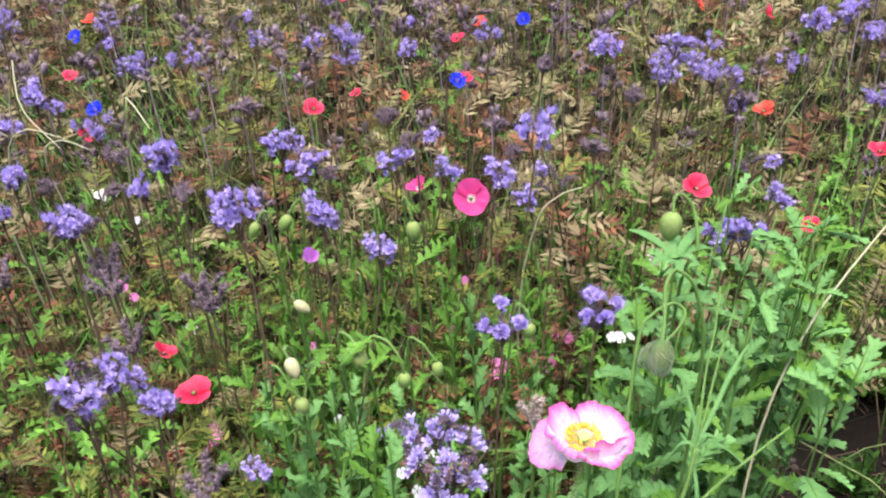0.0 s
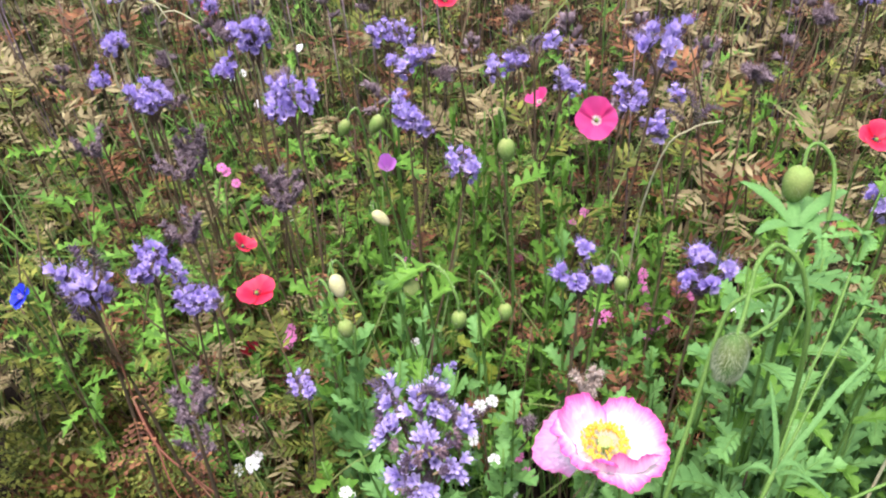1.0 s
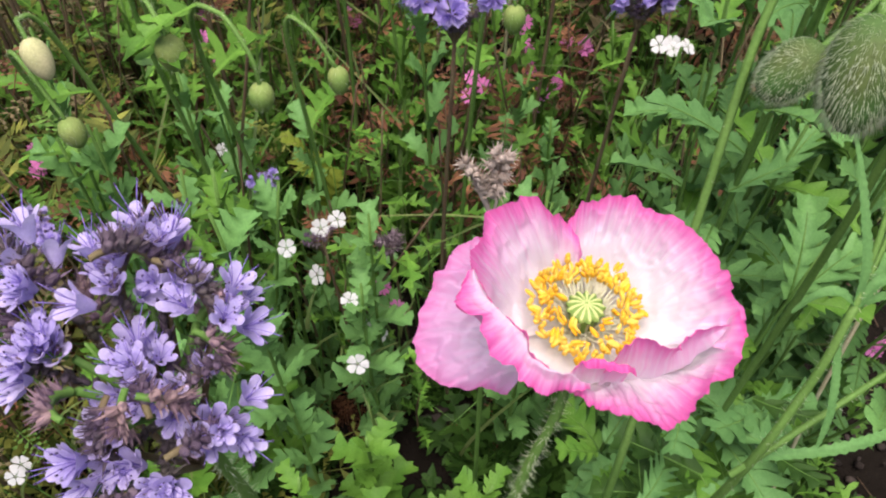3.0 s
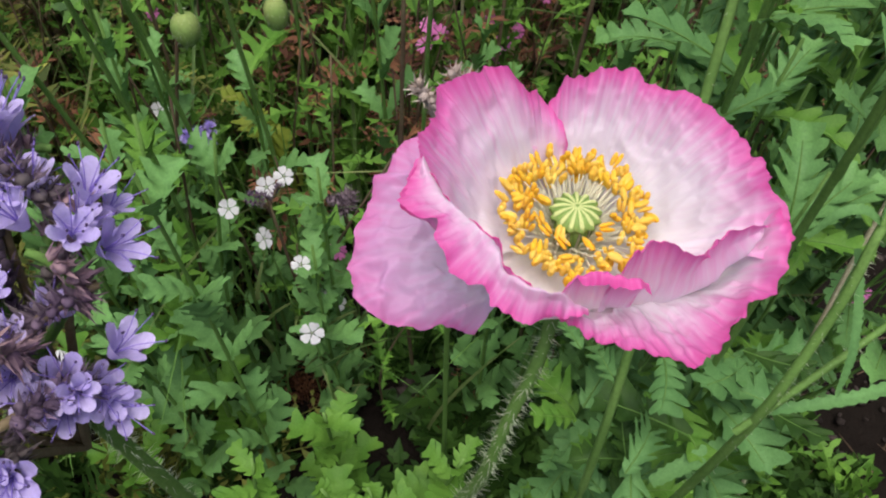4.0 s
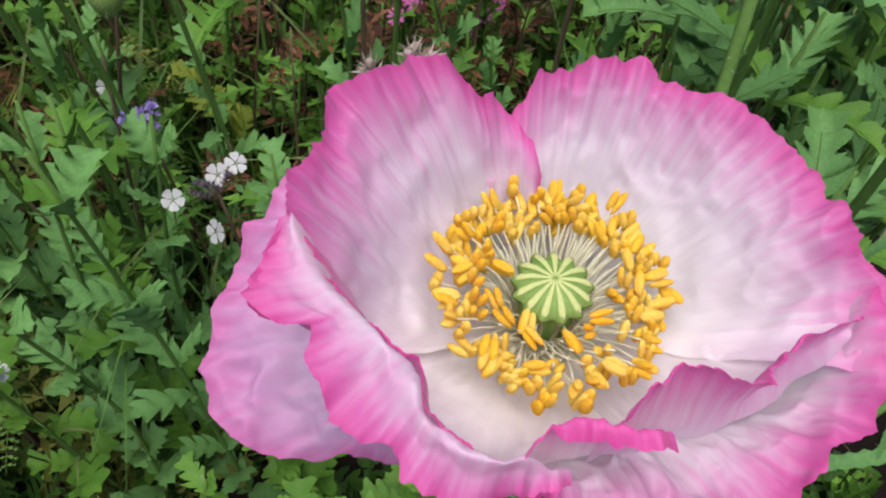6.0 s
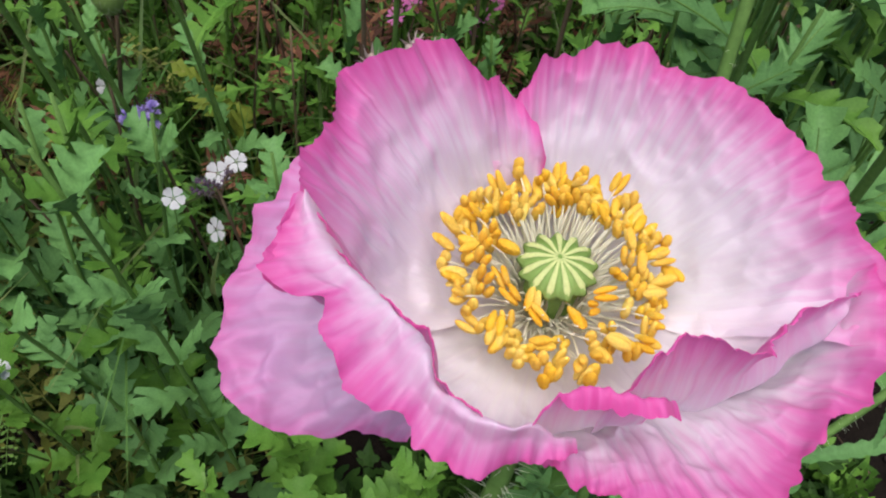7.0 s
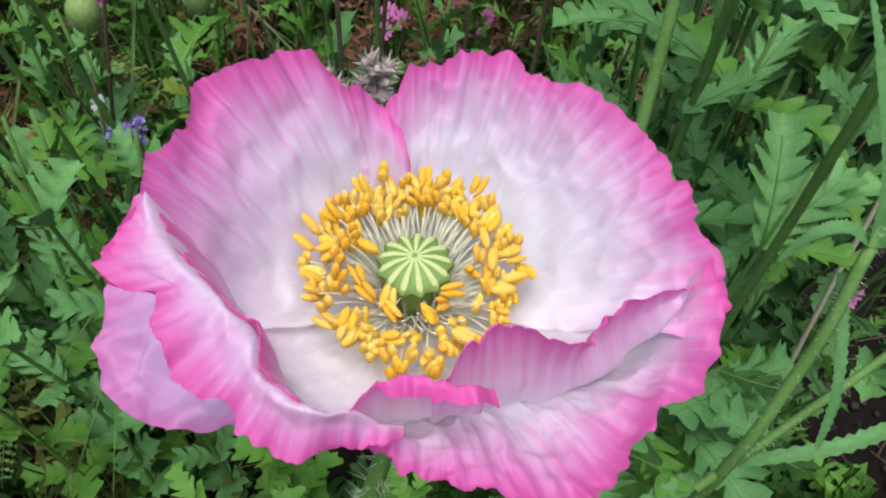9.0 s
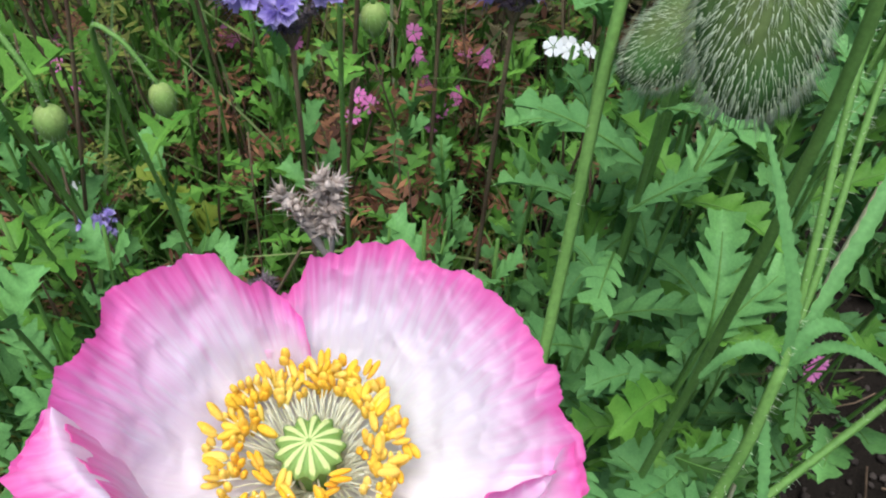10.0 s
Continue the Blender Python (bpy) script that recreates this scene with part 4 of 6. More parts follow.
def phacelia_plant(seed, bloom, label, tall=0.5, leaves=5, side_head=False, cups=10, bristles=4):
    """A phacelia with its head at height tall above the base."""
    rnd = random.Random(seed)
    top = thing("phacelia", label, "phacelia")
    bend = Vector((rnd.uniform(-0.02, 0.02), rnd.uniform(-0.02, 0.02), 0))
    pts = smooth_path([(bend.x * 2, bend.y * 2, 0), (bend.x * 1.5, bend.y, tall * 0.4), (bend.x * 0.3, 0, tall * 0.8), (0, 0, tall)], 10)
    part("stem", tube(pts, 0.0018, 0.0012, 6), STEM_BROWN, top)
    mats = [CALYX if bloom else FADED, STEM_BROWN, LAVENDER, VIOLET]
    for g in phacelia_head(rnd, bloom, 0.024, cups, bristles):
        part("flower_spray", Geo().join(g, Matrix.Translation((0, 0, tall))), mats, top)
    if side_head:
        q = Vector((rnd.uniform(0.02, 0.035), rnd.uniform(-0.02, 0.02), tall * 0.93))
        part("side_stem", tube(smooth_path([pts[6], pts[6].lerp(q, 0.6) + Vector((0.006, 0, -0.012)), q], 5), 0.0013, 0.001, 5), STEM_BROWN, top)
        for g in phacelia_head(rnd, bloom, 0.016, cups, bristles)[:3]:
            part("flower_spray", Geo().join(g, Matrix.Translation(q)), mats, top)
    for k in range(leaves):
        leaf = feather_leaf(rnd.uniform(0.04, 0.065), 0.016, 6, rnd, droop=rnd.uniform(0.3, 0.9))
        q = pts[2 + k]
        part("leaf", leaf, rnd.choice((FERN, FERN, FERN_GREEN, FERN_BROWN)), top, m=Matrix.Translation(q) @ Matrix.Rotation(rnd.uniform(0, 6.28), 4, "Z"))
    return top


BLOOM = [phacelia_plant(40 + k, 1.0, "lavender-blue phacelia in bloom on an upright stalk", side_head=k == 1) for k in range(4)]
HALF = [phacelia_plant(60 + k, 0.3, "half-faded phacelia with a few lavender florets among brown", side_head=k == 0) for k in range(2)]
SPENT = [phacelia_plant(70 + k, 0.0, "spent phacelia with a mauve-brown seed head", side_head=k == 1, cups=13, bristles=14) for k in range(3)]


PLACED = set()


FAR = [phacelia_plant(80 + k, (1.0, 1.0, 0.5, 0.0)[k], ("lavender-blue phacelia in bloom far back in the bed", "lavender-blue phacelia in bloom far back in the bed",
       "half-faded phacelia far back in the bed", "spent phacelia far back in the bed")[k], leaves=4, cups=5, bristles=1) for k in range(4)]


def stand(kind, place, rnd, lean=0.10, group="", size=1.0):
    """Puts a plant so that the middle of its head comes to the given place. The first takes the built plant, others copy it."""
    x, y, z = place
    s = z / 0.522
    tilt = Matrix.Rotation(rnd.uniform(-lean, lean), 4, "X") @ Matrix.Rotation(rnd.uniform(-lean, lean), 4, "Y") @ Matrix.Rotation(rnd.uniform(0, 6.28), 4, "Z")
    head = tilt @ Vector((0, 0, 0.522)) * s
    wide = size / max(s, 0.01)
    m = Matrix.Translation((x - head.x, y - head.y, z - head.z)) @ tilt @ Matrix.Diagonal((s * max(0.8, min(1.3, wide)), s * max(0.8, min(1.3, wide)), s, 1))
    if kind.name not in PLACED:
        PLACED.add(kind.name)
        kind.matrix_basis = m
        ob = kind
    else:
        ob = clone(kind, m)
    if group:
        tagged(ob, group=group)
    return ob


rnd = random.Random(77)
# the ones that can be told apart: in bloom
for place in ((-0.172, 0.675, 0.568), (0.112, 0.767, 0.592), (-0.288, 0.85, 0.543), (-0.278, 0.592, 0.455), (-0.250, 0.588, 0.425), (-0.374, 0.777, 0.50), (-0.178, 0.614, 0.30),
              (-0.477, 0.888, 0.5), (-0.54, 1.017, 0.5), (-0.549, 1.141, 0.5), (-0.174, 0.948, 0.5), (-0.139, 0.907, 0.49), (-0.035, 0.892, 0.5), (0.085, 0.91, 0.47),
              (-0.116, 0.804, 0.49), (-0.048, 0.753, 0.47), (-0.382, 0.792, 0.49), (0.274, 1.208, 0.52), (0.382, 1.211, 0.52), (0.642, 1.226, 0.56), (0.60, 1.235, 0.54),
              (0.306, 0.740, 0.48), (0.326, 0.739, 0.48), (-0.29, 0.86, 0.53)):
    stand(rnd.choice(BLOOM), place, rnd, group="phacelias in the meadow", size=0.85 if place[1] < 0.9 else 0.95)
for place in ((-0.012, 0.925, 0.51), (-0.518, 1.316, 0.5), (-0.305, 1.381, 0.52), (-0.171, 1.512, 0.52), (-0.004, 1.413, 0.5), (-0.188, 1.341, 0.5), (0.424, 1.093, 0.5), (0.392, 0.898, 0.48), (0.15, 0.872, 0.48), (-0.257, 0.495, 0.53), (-0.27, 0.50, 0.50)):
    stand(rnd.choice(HALF), place, rnd, group="phacelias in the meadow")
for place in ((-0.516, 1.033, 0.41), (-0.15, 1.0, 0.46), (-0.40, 1.0, 0.47), (-0.05, 1.08, 0.48), (0.10, 1.06, 0.47), (0.22, 1.0, 0.46), (0.30, 1.12, 0.48), (0.18, 1.2, 0.5), (-0.25, 1.12, 0.48), (-0.30, 0.93, 0.45)):
    stand(rnd.choice(SPENT), place, rnd, group="phacelias in the meadow", size=0.92)
# the rest of the bed, farther off
for k in range(185):
    y = 1.0 + 2.6 * rnd.random() ** 0.9
    x = rnd.uniform(-0.62, 0.62) * (0.55 + y * 0.95)
    stand(rnd.choice(FAR), (x, y, rnd.uniform(0.40, 0.56)), rnd, group="phacelias in the meadow")


def low_head(place, bloom, seed, label, size=0.6):
    """A small phacelia low in the bed."""
    rnd = random.Random(seed)
    x, y, z = place
    top = thing("phacelia", label, "phacelia", Matrix.Translation((x, y, 0)), group="phacelias in the meadow")
    part("stem", tube(smooth_path([(0.012, 0.016, 0), (0.008, 0.006, z * 0.5), (0, 0, z)], 8), 0.0014, 0.0009, 6), STEM_BROWN, top)
    for g in phacelia_head(rnd, bloom, 0.016, 9, 8)[:4]:
        part("flower_spray", Geo().join(g, Matrix.Translation((0, 0, z - 0.01)) @ Matrix.Scale(size, 4)), [CALYX if bloom else FADED, STEM_BROWN, LAVENDER, VIOLET], top)


low_head((-0.013, 0.628, 0.28), 0.5, 91, "small half-faded phacelia low among white flowers")
low_head((-0.052, 0.662, 0.29), 1.0, 92, "small lavender phacelia low in the bed", 0.5)
low_head((0.026, 0.662, 0.23), 0.0, 93, "small grey-brown spent phacelia low in the bed", 0.75)


def spent_column(place, seed):
    """A spent phacelia: upright fuzzy sprays of empty calyces close together on a brown stalk."""
    rnd = random.Random(seed)
    x, y, z = place
    top = thing("phacelia", "spent phacelia with upright fuzzy mauve-grey seed sprays", "phacelia", Matrix.Translation((x, y, 0)), group="phacelias in the meadow")
    foot = Vector((rnd.uniform(-0.03, 0.03), rnd.uniform(-0.01, 0.03), 0))
    part("stem", tube(smooth_path([foot, (foot.x * 0.6, foot.y * 0.6, z * 0.5), (0, 0, z - 0.03)], 9), 0.0018, 0.0013, 6), STEM_BROWN, top)
    count = rnd.choice((4, 5, 6))
    for k in range(count):
        a = 2 * math.pi * k / count + rnd.uniform(-0.4, 0.4)
        d = Vector((math.cos(a) * 0.5, math.sin(a) * 0.5, rnd.uniform(0.5, 1.2))).normalized()
        root = Vector((0, 0, z - 0.032))
        long = rnd.uniform(0.024, 0.042)
        g = Geo().join(tube([root, root + d * long], 0.0014, 0.0007, 5, cap=False), slot=1)
        for j in range(26):
            t = 0.25 + 0.75 * j / 26
            out = (d * 0.7 + Vector([rnd.uniform(-1, 1) for _ in range(3)])).normalized()
            g.join(calyx(rnd, bristles=5), aim(root + d * (long * t), out, rnd.uniform(0, 6), rnd.uniform(0.7, 1.15)), slot=0)
        part("seed_spray", g, [FADED, STEM_BROWN], top)
    for k in range(3):
        part("leaf", feather_leaf(rnd.uniform(0.04, 0.06), 0.016, 6, rnd, droop=rnd.uniform(0.3, 0.9)), rnd.choice((FERN, FERN_BROWN, KHAKI)), top,
             m=Matrix.Translation((foot.x * 0.6, foot.y * 0.6, z * (0.4 + 0.12 * k))) @ Matrix.Rotation(rnd.uniform(0, 6.28), 4, "Z"))


def fan_phacelia(place, seed, spray_dirs):
    """A phacelia whose few sprays stand in a fan: a funnel of bristly mauve calyces, each ended by a tight tuft of florets and stamens."""
    rnd = random.Random(seed)
    x, y, z = place
    top = thing("phacelia", "lavender phacelia with a fan of spiky tufts on a brown stalk", "phacelia", Matrix.Translation((x, y, 0)), group="phacelias in the meadow")
    root = Vector((0, 0, z - 0.022))
    part("stem", tube(smooth_path([(0.004, 0.012, 0), (-0.004, 0.006, z * 0.45), root], 10), 0.0017, 0.0011, 6), STEM_BROWN, top)
    for dx, dy, long in spray_dirs:
        d = Vector((dx, dy, 1.0)).normalized()
        tip = root + d * long
        g = Geo().join(tube([root - Vector((0, 0, 0.004)), root.lerp(tip, 0.5), tip], 0.0012, 0.0008, 5, cap=False), slot=1)
        for j in range(26):
            t = 0.15 + 0.8 * j / 26
            out = (d * 0.9 + Vector([rnd.uniform(-1, 1) for _ in range(3)])).normalized()
            g.join(calyx(rnd, bristles=6), aim(root + d * (long * t), out, rnd.uniform(0, 6), rnd.uniform(0.55, 0.85)), slot=0)
        for j in range(11):
            sp = (Vector([rnd.gauss(0, 1) for _ in range(3)]).normalized() + d * 0.7).normalized()
            o = Geo().join(rnd.choice(SMALL_FLORETS), aim(tip + sp * 0.0025, sp, rnd.uniform(0, 6.28), rnd.uniform(0.72, 0.95)))
            o.m = [q + 2 for q in o.m]
            g.join(o)
        part("flower_spray", g, [CALYX, STEM_BROWN, LAVENDER, VIOLET], top)


fan_phacelia((0.067, 0.640, 0.452), 871, ((-0.75, 0.0, 0.024), (-0.1, -0.35, 0.018), (0.75, 0.1, 0.026), (0.0, 0.6, 0.036)))
fan_phacelia((0.159, 0.654, 0.452), 872, ((-0.6, -0.2, 0.022), (0.0, 0.1, 0.034), (0.75, 0.2, 0.032), (-0.1, 0.6, 0.034), (0.3, -0.4, 0.022)))


SPENT_NEAR = ((-0.168, 0.442, 0.49), (-0.294, 0.671, 0.44), (-0.332, 0.742, 0.46), (-0.239, 0.758, 0.42), (-0.251, 0.776, 0.43), (-0.372, 0.831, 0.41),
              (-0.381, 0.821, 0.49), (-0.364, 0.813, 0.44), (-0.482, 0.805, 0.43), (-0.425, 0.858, 0.46), (-0.27, 0.56, 0.27))
for k, place in enumerate(SPENT_NEAR):
    spent_column(place, 860 + k)


def branching_stem():
    """A reddish-brown forked stem low in front of the bed."""
    base = Vector((-0.37, 0.62, 0))
    top = thing("forked_stem", "reddish-brown forked dying stem low among feathery leaves", "stalk", Matrix.Translation(base))
    trunk = [base, (-0.365, 0.61, 0.16), (-0.353, 0.589, 0.27), (-0.305, 0.545, 0.265), (-0.265, 0.529, 0.25), (-0.229, 0.519, 0.235)]
    part("stem", tube([p - base for p in smooth_path(trunk, 24)], 0.0017, 0.0011, 7), STEM_RED, top)
    for pts in ([(-0.305, 0.545, 0.265), (-0.268, 0.508, 0.25), (-0.205, 0.478, 0.22)], [(-0.265, 0.529, 0.25), (-0.235, 0.505, 0.27), (-0.195, 0.482, 0.26)], [(-0.353, 0.589, 0.27), (-0.36, 0.60, 0.32), (-0.375, 0.62, 0.37)]):
        part("branch", tube([p - base for p in smooth_path(pts, 10)], 0.0010, 0.0006, 6), STEM_RED, top)


STEM_RED = plant("reddish_brown_stem", (0.10, 0.035, 0.025), (0.20, 0.075, 0.045), (0.15, 0.09, 0.05), rough=0.7, through_light=0)
branching_stem()


def dried_head():
    """The dried grey-brown seed head behind the poppy."""
    rnd = random.Random(3)
    top = thing("dried_phacelia", "dried grey-brown phacelia seed head on a thin stalk", "seed head", Matrix.Translation((0.084, 0.534, 0)))
    part("stem", tube(smooth_path([(0.01, 0.02, 0), (0.004, 0.01, 0.25), (0, 0, 0.43)], 8), 0.0019, 0.0013, 6), STEM, top)
    for k in range(3):
        d = Vector(((-0.45, 0.0, 0.22)[k], (0.0, 0.2, 0.1)[k], (0.8, 1.2, 1.2)[k])).normalized()
        g = Geo()
        g.join(tube(smooth_path([(0, 0, 0.42), Vector((0, 0, 0.425)) + d * 0.012, Vector((0, 0, 0.43)) + d * 0.022], 5), 0.0016, 0.001, 5), slot=1)
        for j in range(26):
            p = Vector((0, 0, 0.43)) + d * (0.004 + 0.0008 * j)
            out = (d * 0.9 + Vector([rnd.uniform(-1, 1) for _ in range(3)])).normalized()
            g.join(calyx(rnd, bristles=1), aim(p, out, rnd.uniform(0, 6), rnd.uniform(0.75, 1.1)), slot=0)
        part("seed_spray", g, [DRIED, DRIED], top)
    return top


dried_head()


# ---- buds and the leafy poppy plant ----
def bud_body(rnd, half, wide, hair_count, hair_len, cream=False):
    g = blob(wide, wide, half, 14, 20, taper=0.17)
    pn = []
    for _ in range(hair_count):
        a, c = rnd.uniform(0, 6.28), rnd.uniform(-0.95, 0.95)
        s = math.sqrt(1 - c * c)
        n = Vector((s * math.cos(a), s * math.sin(a), c))
        pn.append((Vector((n.x * wide, n.y * wide, n.z * half)), n))
    return g, hairs(pn, hair_len, 0.00007, rnd, lean=(0, 0, 1.1))


def nodding_bud(path, hang, half, wide, seed, hair_count=160, hair_len=0.0022, cream=False, thick=0.0011, leaves=(), stem_hairs=120, lift=1.0, label=""):
    """A poppy bud at the end of its stem. path: stem points from the ground to the bud's top. hang: the way the bud points."""
    rnd = random.Random(seed)
    base = Vector(path[0])
    top = thing("poppy_bud", label or ("cream poppy bud about to open on a nodding hairy stem" if cream else "green hairy poppy bud nodding on an arched stem"), "flower bud",
                Matrix.Translation(base), group="poppy buds")
    pts = [p - base for p in smooth_path(path, 8 * (len(path) - 1))]
    stem = part("stem", tube(pts, thick * 1.5, thick, 7), STEM, top)
    if stem_hairs:
        part("stem_hair", hairs(around(pts[len(pts) // 3:], thick, stem_hairs, rnd), 0.0026, 0.00009, rnd), HAIR, stem)
    g, h = bud_body(rnd, half, wide, hair_count, hair_len)
    m = aim(pts[-1] + Vector(hang).normalized() * half * 0.92, hang, rnd.uniform(0, 6))
    bud = part("bud", g, BUD_CREAM if cream else BUD if hair_count > 500 else BUD_LIGHT, top, m=m)
    part("bud_hair", h, HAIR, bud)
    for t, length, turn in leaves:
        length *= 0.6
        leaf = lobed_leaf(length, length * 0.32, 4, rnd, droop=rnd.uniform(0.3, 0.8))
        part("leaf", leaf, LEAF, top, m=Matrix.Translation(pts[int(t * (len(pts) - 1))]) @ Matrix.Rotation(radians(turn), 4, "Z"))
    return top


# by the pink poppy: two large bristly buds
nodding_bud([(0.14, 0.44, 0), (0.132, 0.43, 0.25), (0.129, 0.430, 0.395), (0.1435, 0.477, 0.488), (0.1536, 0.507, 0.5409), (0.1633, 0.515, 0.554), (0.1807, 0.522, 0.5593),
             (0.189, 0.517, 0.554), (0.1815, 0.507, 0.546), (0.1676, 0.497, 0.5395)], (-0.75, -0.42, -0.5), 0.0108, 0.0074, 21, 1400, 0.0024, thick=0.0011, stem_hairs=60)
nodding_bud([(0.20, 0.50, 0), (0.20, 0.492, 0.3), (0.197, 0.488, 0.52), (0.186, 0.494, 0.588), (0.170, 0.497, 0.6065), (0.159, 0.482, 0.606), (0.1562, 0.4715, 0.5985), (0.1538, 0.4600, 0.5900),
             (0.151, 0.4512, 0.583)], (-0.17, -0.62, -0.76), 0.0122, 0.0077, 22, 2000, 0.0029, thick=0.0011, stem_hairs=90)
# the group of buds behind the phacelia
nodding_bud([(-0.085, 0.66, 0), (-0.10, 0.645, 0.25), (-0.128, 0.635, 0.42), (-0.137, 0.625, 0.445), (-0.132, 0.616, 0.440)], (0.35, -0.35, -0.87), 0.0105, 0.0065, 23, 60, 0.0015, cream=True, leaves=((0.3, 0.08, 20), (0.45, 0.06, 200)))
nodding_bud([(-0.075, 0.67, 0), (-0.078, 0.655, 0.25), (-0.088, 0.64, 0.43), (-0.078, 0.632, 0.452), (-0.067, 0.617, 0.443)], (0.12, -0.2, -0.97), 0.0092, 0.0070, 24, leaves=((0.3, 0.08, 120), (0.5, 0.07, 300)))
nodding_bud([(-0.05, 0.67, 0), (-0.052, 0.66, 0.25), (-0.062, 0.64, 0.425), (-0.045, 0.632, 0.446), (-0.030, 0.618, 0.433), (-0.027, 0.614, 0.418)], (0.0, -0.1, -1), 0.0082, 0.0062, 25, leaves=((0.35, 0.08, 60), (0.5, 0.07, 240)))
nodding_bud([(-0.10, 0.66, 0), (-0.12, 0.64, 0.25), (-0.150, 0.63, 0.40), (-0.145, 0.622, 0.425), (-0.125, 0.605, 0.400)], (0.25, -0.2, -0.95), 0.0085, 0.0065, 26, 130, 0.003, leaves=((0.4, 0.07, 160),))
nodding_bud([(-0.02, 0.70, 0), (-0.018, 0.69, 0.22), (-0.025, 0.675, 0.395), (-0.012, 0.667, 0.412), (0.004, 0.655, 0.395)], (0.1, -0.2, -0.97), 0.0085, 0.0058, 27, leaves=((0.4, 0.07, 80),))
nodding_bud([(0.075, 0.72, 0), (0.078, 0.71, 0.25), (0.085, 0.70, 0.415), (0.096, 0.695, 0.425), (0.1, 0.689, 0.412)], (0.0, -0.1, -1), 0.0088, 0.0062, 28, leaves=((0.4, 0.07, 80),))
nodding_bud([(-0.15, 0.90, 0), (-0.155, 0.885, 0.3), (-0.145, 0.862, 0.455), (-0.152, 0.855, 0.468), (-0.159, 0.850, 0.455)], (-0.5, -0.1, -0.85), 0.0115, 0.0070, 29, leaves=((0.4, 0.08, 300),))
nodding_bud([(-0.17, 0.88, 0), (-0.18, 0.875, 0.3), (-0.185, 0.862, 0.44), (-0.192, 0.858, 0.455), (-0.198, 0.853, 0.445)], (-0.4, -0.1, -0.9), 0.0105, 0.0062, 30)
nodding_bud([(-0.02, 0.82, 0), (-0.012, 0.81, 0.3), (-0.024, 0.79, 0.49), (-0.020, 0.784, 0.504), (-0.016, 0.778, 0.484)], (0.05, -0.1, -1), 0.012, 0.0078, 31, leaves=((0.4, 0.08, 30),))
nodding_bud([(-0.142, 0.81, 0), (-0.147, 0.797, 0.2), (-0.152, 0.787, 0.375), (-0.155, 0.782, 0.39), (-0.152, 0.778, 0.385)], (0.7, -0.1, -0.5), 0.0105, 0.006, 32, cream=True)
# the pale leafy plant: a bud among its top leaves
LEAFY_BUD = [(0.22, 0.61, 0), (0.215, 0.60, 0.3), (0.2, 0.565, 0.54), (0.2083, 0.5631, 0.5748), (0.2092, 0.5845, 0.6005), (0.2009, 0.5916, 0.6116), (0.1936, 0.5890, 0.6109), (0.1913, 0.5809, 0.6017)]
nodding_bud(LEAFY_BUD, (-0.1, -0.1, -1), 0.0120, 0.0085, 33, 220)


def strap_leaf(points, width, rnd, slot=0, steps=46):
    """A long narrow saw-toothed leaf along a curve, channelled and a little wavy."""
    g = Geo()
    pts = smooth_path(points, steps)
    verts, faces = [], []
    for i, p in enumerate(pts):
        t = i / steps
        d = pts[min(i + 1, steps)] - pts[max(i - 1, 0)]
        _, s, u = frame_of(d)
        w = width * (0.35 + 0.65 * math.sin(math.pi * min(1, 0.15 + t * 0.85))) * (1 if i < steps else 0.05)
        wl, wr = w * (0.80 + 0.30 * (i % 2) + rnd.uniform(-0.08, 0.08)), w * (0.80 + 0.30 * ((i + 1) % 2) + rnd.uniform(-0.08, 0.08))
        lift = 0.35 + 0.12 * math.sin(t * 7 + width * 9000)
        verts += [p - s * wl + u * wl * lift, p - s * wl * 0.45 + u * wl * 0.08, p, p + s * wr * 0.45 + u * wr * 0.08, p + s * wr + u * wr * (0.7 - lift)]
    for i in range(steps):
        for k in range(4):
            faces.append((5 * i + k, 5 * i + k + 1, 5 * i + k + 6, 5 * i + k + 5))
    return g.add(verts, faces, slot)


def leaf_set(mat, seed, count, width, lobes=4, steps=40):
    """Leaf meshes of unit length 0.06 m, to be shared by many leaves."""
    r = random.Random(seed)
    return [mesh_of("leaf", fine_leaf(0.06, 0.06 * width * r.uniform(0.8, 1.2), lobes + k % 2, r, droop=r.uniform(0.1, 1.0), steps=steps, rib=1), [mat, STEM]) for k in range(count)]


BROAD = {m.name: leaf_set(m, 900 + k, 6, 0.33) for k, m in enumerate((LEAF, LEAF_GREY, LEAF_SHADE, LEAF_PALE))}
SLIM = {m.name: leaf_set(m, 950 + k, 6, 0.22, 5, 34) for k, m in enumerate((LEAF, LEAF_GREY, LEAF_PALE))}


